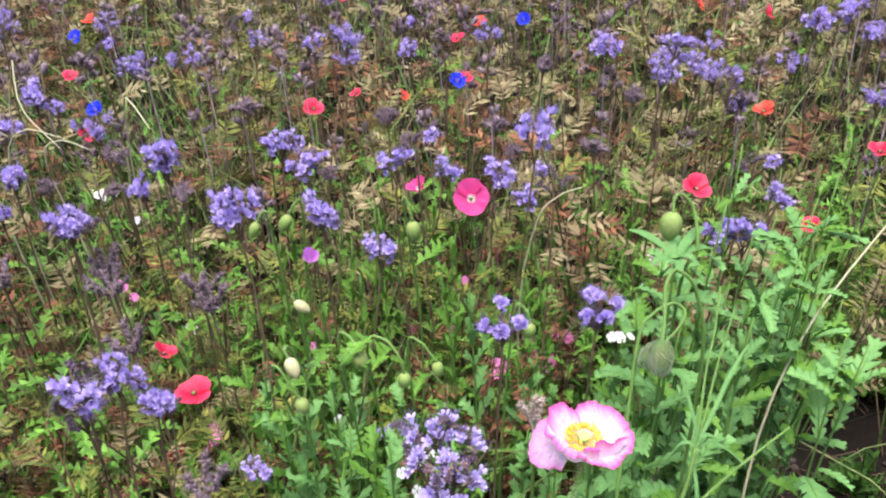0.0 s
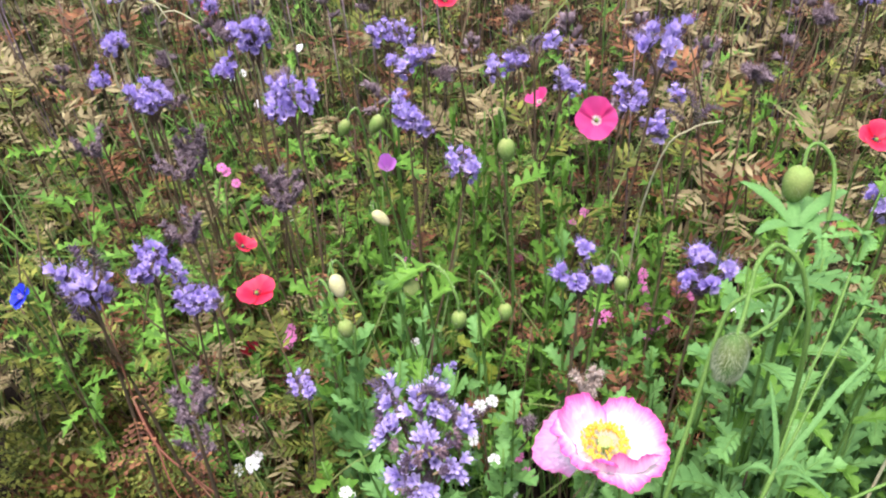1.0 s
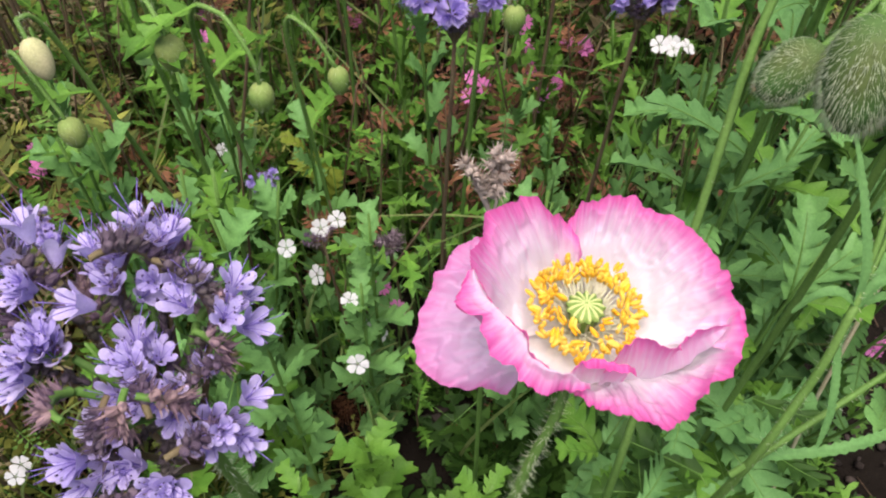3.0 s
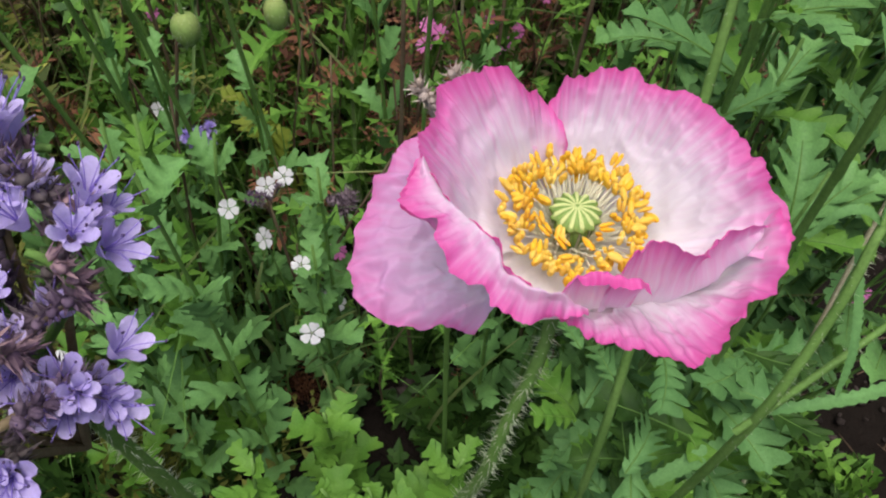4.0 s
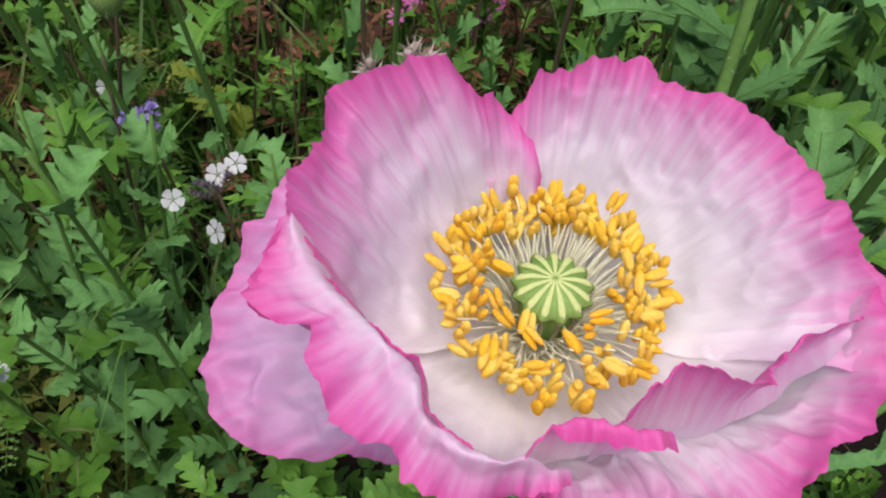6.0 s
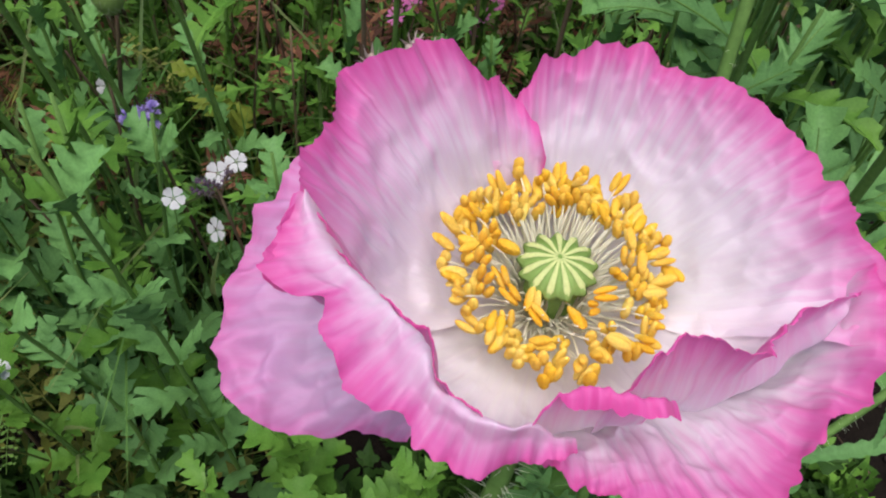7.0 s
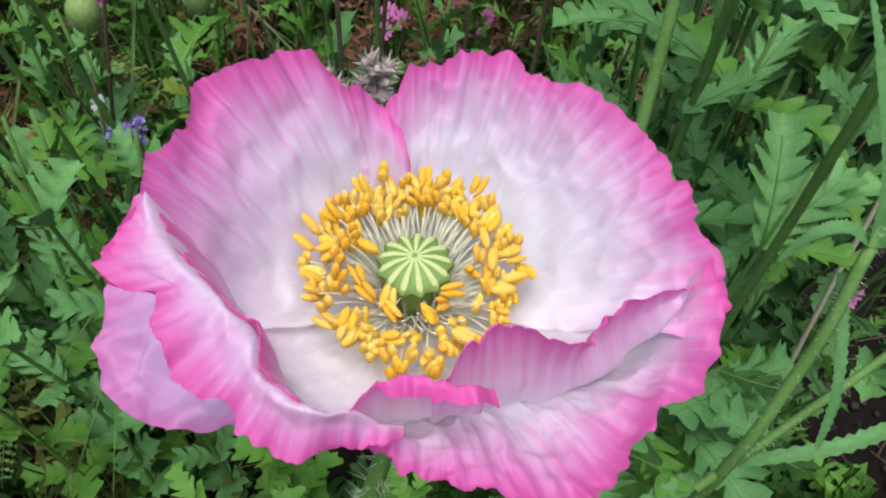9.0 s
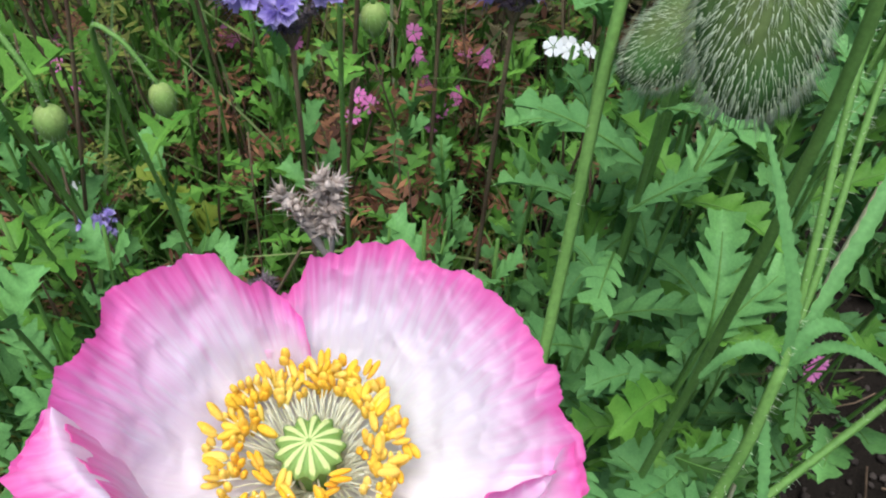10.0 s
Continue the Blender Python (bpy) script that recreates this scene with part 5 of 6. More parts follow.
def leafy_poppy():
    """The pale green poppy plant beside the pink flower: forked stems, strap leaves at the forks and a mass of cut leaves below."""
    rnd = random.Random(9)
    base = Vector((0.19, 0.47, 0))
    top = thing("poppy_plant", "pale green leafy poppy plant with cut leaves and forked stems", "poppy plant", Matrix.Translation(base))

    def stems(points, r0, r1):
        pts = [p - base for p in smooth_path(points, 6 * (len(points) - 1))]
        ob = part("stem", tube(pts, r0, r1, 7), STEM, top)
        part("stem_hair", hairs(around(pts, r1, 14 * len(pts) // 2, rnd), 0.0022, 0.00009, rnd), HAIR, ob)
        return pts

    node = (0.1885, 0.451, 0.481)
    main = stems([(0.17, 0.475, 0), (0.165, 0.44, 0.22), (0.168, 0.425, 0.40), (0.181, 0.438, 0.455), node], 0.0019, 0.0014)
    stems([node, (0.194, 0.468, 0.500), (0.203, 0.493, 0.521), (0.212, 0.512, 0.535), (0.222, 0.54, 0.56)], 0.0011, 0.0008)
    stems([node, (0.199, 0.470, 0.495), (0.214, 0.500, 0.517), (0.232, 0.53, 0.545)], 0.0010, 0.0008)
    stems([(0.165, 0.424, 0.415), (0.187, 0.434, 0.435), (0.222, 0.452, 0.455), (0.27, 0.478, 0.47)], 0.0013, 0.0009)
    b = base
    for pts, w in (([node, (0.1885, 0.459, 0.494), (0.185, 0.475, 0.510), (0.182, 0.486, 0.520)], 0.0022),
                   ([node, (0.200, 0.4535, 0.483), (0.213, 0.452, 0.476), (0.228, 0.448, 0.462)], 0.0024),
                   ([node, (0.183, 0.4535, 0.484), (0.177, 0.4535, 0.482), (0.172, 0.4525, 0.474)], 0.0024),
                   ([node, (0.194, 0.455, 0.488), (0.2005, 0.456, 0.487), (0.206, 0.455, 0.482)], 0.0026),
                   ([node, (0.205, 0.470, 0.500), (0.222, 0.492, 0.515), (0.24, 0.512, 0.525)], 0.0024),
                   ([(0.187, 0.452, 0.470), (0.188, 0.443, 0.462), (0.188, 0.432, 0.450), (0.186, 0.424, 0.438)], 0.0022),
                   ([(0.172, 0.428, 0.42), (0.20, 0.430, 0.425), (0.222, 0.437, 0.425), (0.238, 0.442, 0.415)], 0.0030),
                   ([(0.172, 0.45, 0.30), (0.20, 0.46, 0.31), (0.235, 0.475, 0.30), (0.25, 0.48, 0.28)], 0.006)):
        part("leaf", strap_leaf([Vector(p) - b for p in pts], w * 0.72, rnd), LEAF_GREY, top)
    # cut leaves up the stems and round the foot
    for k in range(125):
        h = rnd.uniform(0.05, 0.34)
        q = Vector((0.185 + rnd.uniform(-0.035, 0.05), 0.475 + rnd.uniform(-0.03, 0.06), h))
        length = rnd.uniform(0.026, 0.048)
        # one pick in four is the leaf with shade in its colour
        leaf = rnd.choice(BROAD[rnd.choice((LEAF, LEAF_GREY, LEAF_SHADE, LEAF_GREY)).name])
        part("leaf", leaf, None, top, m=Matrix.Translation(q - b) @ Matrix.Rotation(rnd.uniform(0, 6.28), 4, "Z") @ Matrix.Rotation(rnd.uniform(-0.5, 0.3), 4, "Y") @ Matrix.Scale(length / 0.06, 4))
    return top


def tall_poppy_clump():
    """The taller mass of pale shoots behind it."""
    rnd = random.Random(19)
    base = Vector((0.25, 0.62, 0))
    top = thing("poppy_plant", "tall bright green poppy plant with many cut leaves", "poppy plant", Matrix.Translation(base))
    for k in range(48):
        x, y = (rnd.uniform(-0.05, 0.10), rnd.uniform(-0.09, 0.07)) if k < 26 else (rnd.uniform(-0.01, 0.13), rnd.uniform(-0.06, 0.12))
        tall = rnd.uniform(0.36, 0.57) - (0.06 if y < -0.05 else 0) if k < 26 else rnd.uniform(0.44, 0.60)
        pts = smooth_path([(x * 0.5, y * 0.5, 0), (x, y, tall * 0.5), (x * 1.2 + rnd.uniform(-0.02, 0.02), y * 1.1, tall)], 10)
        part("stem", tube(pts, 0.0014, 0.0008, 6), STEM, top)
        for j in range(12):
            q = pts[min(9, 1 + j)]
            length = rnd.uniform(0.030, 0.066) * (1.2 - 0.04 * j) * (1.0 if k < 26 else 0.8)
            leaf = rnd.choice(SLIM[rnd.choice((LEAF_PALE, LEAF_PALE, LEAF_GREY, LEAF)).name])
            part("leaf", leaf, None, top, m=Matrix.Translation(q) @ Matrix.Rotation(rnd.uniform(0, 6.28), 4, "Z") @ Matrix.Rotation(rnd.uniform(-1.0, 0.1), 4, "Y") @ Matrix.Scale(length / 0.06, 4))
    return top


def leaf_whorl():
    """A grey-green shoot that ends in a whorl of long toothed leaves under the nodding bud."""
    rnd = random.Random(29)
    base = Vector((0.20, 0.585, 0))
    top = thing("poppy_shoot", "grey-green poppy shoot ending in long toothed leaves", "poppy plant", Matrix.Translation(base))
    hub = Vector((0.1901, 0.5578, 0.5743))
    part("stem", tube([p - base for p in smooth_path([base, (0.20, 0.57, 0.3), hub], 10)], 0.0020, 0.0012, 6), STEM, top)
    for tip, w in (((0.1601, 0.5900, 0.5826), 0.0042), ((0.1885, 0.5936, 0.5779), 0.0038), ((0.1679, 0.5468, 0.5760), 0.0042), ((0.2218, 0.5920, 0.5815), 0.0045), ((0.2020, 0.5448, 0.5788), 0.0040), ((0.2233, 0.5723, 0.5732), 0.0045), ((0.2084, 0.6116, 0.5614), 0.0040), ((0.1845, 0.5271, 0.5789), 0.0042)):
        tip = Vector(tip)
        part("leaf", strap_leaf([hub - base, hub.lerp(tip, 0.35) + Vector((0, 0, 0.004)) - base, hub.lerp(tip, 0.7) + Vector((0, 0, 0.004)) - base, tip - base], w, rnd), LEAF_GREY, top)
    for k in range(14):
        q = base.lerp(hub, 0.35 + 0.045 * k) - base + Vector((0, -0.004, 0))
        length = rnd.uniform(0.035, 0.06)
        part("leaf", rnd.choice(SLIM[rnd.choice((LEAF_GREY, LEAF_PALE)).name]), None, top, m=Matrix.Translation(q) @ Matrix.Rotation(k * 2.4, 4, "Z") @ Matrix.Rotation(rnd.uniform(-0.7, 0.1), 4, "Y") @ Matrix.Scale(length / 0.06, 4))
    return top


leafy_poppy()
tall_poppy_clump()
leaf_whorl()


# ---- other poppies ----
def poppy_petal(rnd, size, wide, rise, curl_in):
    g = Geo()
    nu, nv = 12, 8
    verts, uvs = [], []
    s = rnd.uniform(0, 50)
    for j in range(nv + 1):
        v = j / nv
        for i in range(nu + 1):
            u = i / nu * 2 - 1
            a = u * wide
            r = size * (0.04 + 0.96 * v) * (1 - 0.16 * u * u * v) * (1 + 0.06 * v * noise.noise((u * 5, s, 0)))
            z = size * (rise * v ** 1.3 - curl_in * v ** 3) + size * 0.13 * v ** 2 * noise.noise((u * 2.8, v * 2, s)) + size * 0.05 * v * noise.noise((u * 9, v * 3, s))
            verts.append((r * math.cos(a), r * math.sin(a), z))
            uvs.append((v, i / nu + s))
    n = nu + 1
    faces = [(j * n + i, j * n + i + 1, (j + 1) * n + i + 1, (j + 1) * n + i) for j in range(nv) for i in range(nu)]
    return g.add(verts, faces, 0, uvs)


def poppy(place, colour, size, label, seed, lean=(0.2, -0.6, 1.0), foot=None, rise=0.5, curl_in=0.1, heart=DARK, closed=False):
    """An open poppy on a hairy stem. size: a petal's length."""
    rnd = random.Random(seed)
    p = Vector(place)
    base = Vector(foot or (p.x + rnd.uniform(-0.03, 0.03), p.y + rnd.uniform(0.0, 0.05), 0))
    top = thing("poppy", label, "poppy", Matrix.Translation(base), group="poppies in the meadow")
    d = Vector(lean).normalized()
    q = p - base
    pts = smooth_path([(0, 0, 0), q * 0.5 + Vector((rnd.uniform(-0.015, 0.015), rnd.uniform(-0.01, 0.01), 0)), q - d * 0.03 - Vector((0, 0, 0.015)), q], 12)
    stem = part("stem", tube(pts, 0.0015, 0.0009, 6), STEM, top)
    part("stem_hair", hairs(around(pts, 0.001, 60, rnd), 0.0022, 0.0001, rnd), HAIR, stem)
    m = aim(q, d, rnd.uniform(0, 6.28))
    for k in range(4):
        outer = k % 2
        g = poppy_petal(rnd, size * (0.94 if outer else 1.0), 0.95 if not closed else 0.8, (rise * (0.8 if outer else 1.1)) if not closed else 2.2, curl_in if not closed else 0.5)
        part("petal", g, colour, top, uv=True, m=m @ Matrix.Rotation(k * math.pi / 2 + 0.1, 4, "Z") @ Matrix.Translation((0, 0, 0.0012 * (1 - outer))))
    if not closed:
        core = Geo().join(blob(size * 0.10, size * 0.10, size * 0.13, 6, 8), Matrix.Translation((0, 0, size * 0.12)))
        part("seed_pod", core, OVARY, top, m=m)
        st = Geo()
        for k in range(26):
            a = rnd.uniform(0, 6.28)
            r, h = size * rnd.uniform(0.14, 0.26), size * rnd.uniform(0.14, 0.26)
            e = Vector((r * math.cos(a), r * math.sin(a), h))
            st.join(tube([(e.x * 0.3, e.y * 0.3, 0), e], 0.00012, 0.00010, 3), slot=1)
            st.join(blob(0.0004, 0.0004, 0.0008, 4, 5), Matrix.Translation(e), slot=0)
        tagged(part("stamens", st, [heart, heart], top, m=m), kind="stuff")
    for k in range(2):
        leaf = lobed_leaf(0.05, 0.013, 6, rnd, droop=rnd.uniform(0.3, 0.8))
        part("leaf", leaf, LEAF, top, m=Matrix.Translation(pts[3 + 3 * k]) @ Matrix.Rotation(rnd.uniform(0, 6.28), 4, "Z"))
    return top


poppy((-0.258, 0.699, 0.325), RED, 0.0205, "scarlet poppy with broad open petals on a thin stem", 101, lean=(0.05, -0.1, 1), rise=0.42)
poppy((-0.318, 0.789, 0.308), RED, 0.014, "scarlet poppy half turned on its stem", 102, lean=(0.5, 0.1, 0.8), rise=0.7)
poppy((-0.320, 0.757, 0.165), RED, 0.011, "closed crimson poppy low among the leaves", 103, closed=True, lean=(0.1, -0.3, 1))
poppy((0.057, 0.954, 0.410), ROSE, 0.025, "rose-pink poppy with a white heart", 104, lean=(0.0, -0.8, 0.75), rise=0.55, heart=WHITE)
poppy((-0.01, 0.985, 0.41), ROSE, 0.014, "small rose-pink poppy seen from the side", 105, lean=(-0.4, -0.3, 1), rise=0.9, heart=WHITE)
for k, (x, y, s, colour, word) in enumerate((
        (-0.163, 1.168, 0.026, RED, "scarlet"), (-0.103, 1.222, 0.016, RED, "scarlet"), (0.066, 1.469, 0.022, RED, "scarlet"), (-0.478, 1.103, 0.020, RED, "scarlet"),
        (0.322, 0.886, 0.030, RED, "scarlet"), (0.423, 0.792, 0.020, RED, "scarlet"), (0.486, 1.107, 0.024, CORAL, "orange-red"), (0.586, 0.968, 0.022, RED, "scarlet"),
        (0.66, 1.564, 0.026, RED, "scarlet"), (-0.167, 1.742, 0.026, RED, "scarlet"), (0.113, 1.546, 0.024, CORAL, "orange-red"), (-0.644, 1.635, 0.024, CORAL, "orange-red"),
        (-0.58, 1.341, 0.020, RED, "scarlet"), (-0.032, 1.212, 0.016, CORAL, "orange-red"), (0.07, 1.274, 0.018, RED, "scarlet"), (0.548, 1.623, 0.024, CORAL, "orange-red"))):
    lean = RND.choice(((0.2, -0.4, 1.0), (-0.3, -0.2, 1.0), (0.4, -0.1, 1.0), (0.8, -0.3, 0.6)))
    poppy((x, y, 0.45), colour, s * 0.65, word + " poppy among faded phacelias", 120 + k, lean=lean, rise=RND.uniform(0.4, 0.8))
poppy((-0.125, 0.756, 0.452), petal_material("violet_pink_petal", [(0.0, (0.70, 0.40, 0.72)), (0.4, (0.62, 0.20, 0.66)), (1.0, (0.68, 0.22, 0.70))]), 0.0095,
      "violet-pink flower folded half shut", 151, closed=True, lean=(0.2, -0.5, 1))


# ---- cornflowers ----
def cornflower(place, seed, size=0.016):
    rnd = random.Random(seed)
    p = Vector(place)
    top = thing("cornflower", "deep blue cornflower on a thin grey-green stem", "cornflower", Matrix.Translation((p.x, p.y, 0)), group="cornflowers")
    q = Vector((0, 0, p.z))
    part("stem", tube(smooth_path([(0.02, 0.02, 0), (0.008, 0.01, p.z * 0.5), q], 8), 0.0013, 0.0009, 5), STEM, top)
    m = aim(q, (rnd.uniform(-0.3, 0.3), -0.7, 0.8))
    part("flower_base", Geo().join(blob(0.0042, 0.0042, 0.0065, 7, 9), Matrix.Translation((0, 0, -0.004))), STEM, top, m=m)
    for k in range(10):
        g = Geo()
        verts, faces = [(0, 0, 0.001)], []
        for i, (r, y) in enumerate(((0.45, -0.10), (0.85, -0.30), (1.0, -0.18), (0.92, -0.06), (1.06, 0.02), (0.93, 0.08), (1.0, 0.20), (0.84, 0.30), (0.45, 0.10))):
            verts.append((size * r, size * y, size * (0.25 + 0.28 * r + 0.2 * abs(y))))
        faces = [(0, i, i + 1) for i in range(1, 9)]
        part("ray_floret", g.add(verts, faces), BLUE, top, m=m @ Matrix.Rotation(2 * math.pi * k / 10 + rnd.uniform(-0.15, 0.15), 4, "Z") @ Matrix.Rotation(rnd.uniform(-0.3, 0.2), 4, "Y"))
    core = Geo()
    for k in range(16):
        a = rnd.uniform(0, 6.28)
        core.join(tube([(0, 0, 0), (0.003 * math.cos(a), 0.003 * math.sin(a), 0.007)], 0.0004, 0.0003, 3))
    part("heart", core, VIOLET, top, m=m)
    return top


for k, place in enumerate(((-0.436, 1.069, 0.5), (0.176, 1.405, 0.5), (0.048, 1.131, 0.5), (-0.469, 0.628, 0.35), (-0.60, 1.45, 0.48))):
    cornflower(place, 200 + k, 0.0125)


# ---- small white and pink flowers ----
def five_petals(rnd, size, notch):
    g = Geo()
    for k in range(5):
        a = 2 * math.pi * k / 5
        m = Matrix.Rotation(a, 4, "Z")
        lift = size * rnd.uniform(0.0, 0.25)
        pts = [(0.10, 0), (0.42, -0.29), (0.78, -0.43), (0.98, -0.22), (1.0 - notch, 0), (0.98, 0.22), (0.78, 0.43), (0.42, 0.29)]
        verts = [m @ Vector((size * x, size * y, lift * x + size * 0.08 * (1 - abs(y) * 2))) for x, y in pts]
        g.add(verts, [(0, 1, 4), (1, 2, 3, 4), (0, 4, 7), (4, 5, 6, 7)])
    return g


def campion(seed, tall, petal, colour, label, flowers=3, size=0.0065, notch=0.10):
    """A slender forked plant with small five-petalled flowers. The middle flower is straight above the foot."""
    rnd = random.Random(seed)
    top = thing("campion", label, "small flower")
    fork = Vector((rnd.uniform(-0.01, 0.01), 0.006, tall * 0.72))
    part("stem", tube(smooth_path([(0.012, 0.01, 0), (0.006, 0.008, tall * 0.4), fork], 6), 0.0009, 0.0006, 4), STEM, top)
    for k in range(flowers):
        e = Vector((0, 0, tall)) if not k else Vector((rnd.uniform(-0.016, 0.016), rnd.uniform(-0.014, 0.014), tall * rnd.uniform(0.90, 0.99)))
        part("stalk", tube(smooth_path([fork, fork.lerp(e, 0.5) + Vector((e.x * 0.3, e.y * 0.3, 0)), e], 5), 0.0006, 0.0004, 4), STEM, top)
        d = Vector((rnd.uniform(-0.4, 0.4), rnd.uniform(-1.2, -0.5), 0.8)).normalized()
        m = aim(e, d, rnd.uniform(0, 6))
        head = part("flower", five_petals(rnd, size * rnd.uniform(0.85, 1.1), notch), colour, top, m=m)
        part("calyx", Geo().join(blob(0.0012, 0.0012, 0.0035, 5, 6), Matrix.Translation((0, 0, -0.0028))), STEM, head)
        part("eye", blob(0.0007, 0.0007, 0.0006, 4, 6), HAIR, head)
    for k in range(4):
        a = rnd.uniform(0, 6.28)
        part("leaf", blade(0.035, 0.004, 0.8, rnd), GRASS, top, m=Matrix.Translation((0.006, 0.008, tall * (0.15 + 0.14 * k))) @ Matrix.Rotation(a, 4, "Z"))
    return top


def dot(colour, place, seed, group):
    """One small flowering plant whose middle flower is at the given place."""
    white = colour is WHITE
    ob = campion(seed, place[2], 5, colour, "small white five-petalled flowers on thin forked stems" if white else "small pink five-petalled flowers on thin stems",
                 flowers=(1 if white else 2) + seed % 2, size=0.0070 if white else 0.0072, notch=0.07 if white else 0.25)
    ob.matrix_basis = Matrix.Translation((place[0], place[1], 0)) @ Matrix.Rotation(0.37 * (seed % 5) - 0.7, 4, "Z")
    tagged(ob, group=group)


for k, place in enumerate(((-0.021, 0.632, 0.235), (-0.007, 0.654, 0.268), (0.002, 0.614, 0.232), (0.001, 0.661, 0.122), (-0.037, 0.628, 0.269), (0.202, 0.746, 0.344), (0.212, 0.752, 0.340),
              (-0.522, 1.203, 0.307), (-0.505, 1.21, 0.30), (-0.535, 1.195, 0.31), (-0.314, 0.906, 0.25), (-0.216, 0.552, 0.25), (0.01, 0.573, 0.22), (-0.12, 0.54, 0.25), (-0.262, 0.629, 0.15), (-0.263, 0.612, 0.15),
              (-0.252, 0.52, 0.15), (-0.222, 0.519, 0.15), (-0.39, 1.045, 0.17), (-0.363, 1.041, 0.17), (0.324, 1.039, 0.2), (0.362, 1.133, 0.2), (-0.35, 0.98, 0.2), (-0.12, 0.78, 0.2), (0.24, 0.80, 0.3), (-0.44, 1.12, 0.3), (-0.42, 1.25, 0.33))):
    dot(WHITE, place, 300 + k, "small white flowers")
for k, place in enumerate(((0.163, 0.881, 0.191), (0.093, 0.831, 0.231), (0.127, 0.885, 0.255), (0.135, 0.90, 0.215), (0.148, 0.87, 0.19), (-0.166, 0.975, 0.2), (-0.166, 0.924, 0.2), (-0.037, 0.967, 0.2), (0.028, 0.95, 0.2),
              (-0.273, 0.775, 0.2), (0.019, 0.662, 0.18), (0.373, 1.092, 0.22), (-0.30, 0.70, 0.12), (-0.42, 0.95, 0.3), (0.05, 1.0, 0.25), (0.19, 0.93, 0.2), (0.42, 0.66, 0.12))):
    dot(PINK, place, 340 + k, "small pink flowers")


# ---- a few long dry stalks ----
def dry_stalk(points, thick, label):
    base = Vector(points[0])
    top = thing("dry_stalk", label, "stalk", Matrix.Translation(base), group="dry stalks")
    part("stem", tube([p - base for p in smooth_path(points, 14)], thick, thick * 0.6, 6), LITTER_PALE, top)
    return top


LITTER_PALE = plant("pale_straw", (0.34, 0.38, 0.20), (0.44, 0.44, 0.28), (0.40, 0.36, 0.22), rough=0.7, through_light=0.1)
dry_stalk([(0.30, 0.50, 0), (0.29, 0.55, 0.28), (0.34, 0.62, 0.42), (0.46, 0.72, 0.50), (0.56, 0.80, 0.53)], 0.0015, "long pale green stalk leaning over the soil")
dry_stalk([(-0.50, 0.95, 0), (-0.53, 0.95, 0.3), (-0.545, 0.96, 0.50), (-0.53, 0.955, 0.535), (-0.50, 0.95, 0.52)], 0.0016, "pale arched dry stalk")
dry_stalk([(-0.44, 1.0, 0), (-0.47, 1.0, 0.3), (-0.49, 1.0, 0.46), (-0.46, 0.99, 0.495), (-0.42, 0.98, 0.485)], 0.0014, "pale arched dry stalk")
dry_stalk([(-0.64, 1.25, 0), (-0.66, 1.25, 0.35), (-0.60, 1.21, 0.525), (-0.51, 1.02, 0.53), (-0.445, 0.955, 0.50)], 0.0013, "pale arched dry stalk")
dry_stalk([(-0.50, 0.97, 0), (-0.52, 0.96, 0.3), (-0.51, 0.95, 0.48), (-0.478, 0.945, 0.53), (-0.43, 0.94, 0.52)], 0.0013, "pale arched dry stalk")
dry_stalk([(-0.43, 1.15, 0), (-0.44, 1.14, 0.3), (-0.42, 1.12, 0.48), (-0.39, 1.07, 0.51), (-0.358, 1.028, 0.49)], 0.0016, "pale arched dry stalk")
dry_stalk([(0.12, 0.86, 0), (0.11, 0.85, 0.3), (0.125, 0.84, 0.44), (0.15, 0.84, 0.475), (0.175, 0.84, 0.485)], 0.0013, "pale arched dry stalk")


# ---- single leafy shoots between the flowers ----
def shoot(seed, tall, mat_leaf, label, leaves=19, cut=0.30, big=1.0):
    """An upright poppy shoot with cut leaves all the way up."""
    rnd = random.Random(seed)
    top = thing("poppy_shoot", label, "poppy plant")
    pts = smooth_path([(0, 0, 0), (rnd.uniform(-0.01, 0.01), rnd.uniform(-0.01, 0.01), tall * 0.5), (rnd.uniform(-0.02, 0.02), rnd.uniform(-0.02, 0.01), tall)], 10)
    part("stem", tube(pts, 0.0018, 0.0010, 6), STEM, top)
    for j in range(leaves):
        t = (j + 0.5) / leaves
        q = pts[min(9, int(t * 10))]
        length = big * rnd.uniform(0.026, 0.05) * (1.15 - 0.55 * t)
        leaf = fine_leaf(length, length * cut, 4, rnd, droop=rnd.uniform(0.0, 0.8), steps=16)
        part("leaf", leaf, mat_leaf, top, m=Matrix.Translation(q) @ Matrix.Rotation(j * 2.4 + rnd.uniform(-0.4, 0.4), 4, "Z") @ Matrix.Rotation(rnd.uniform(-1.2, -0.55), 4, "Y"))
    return top


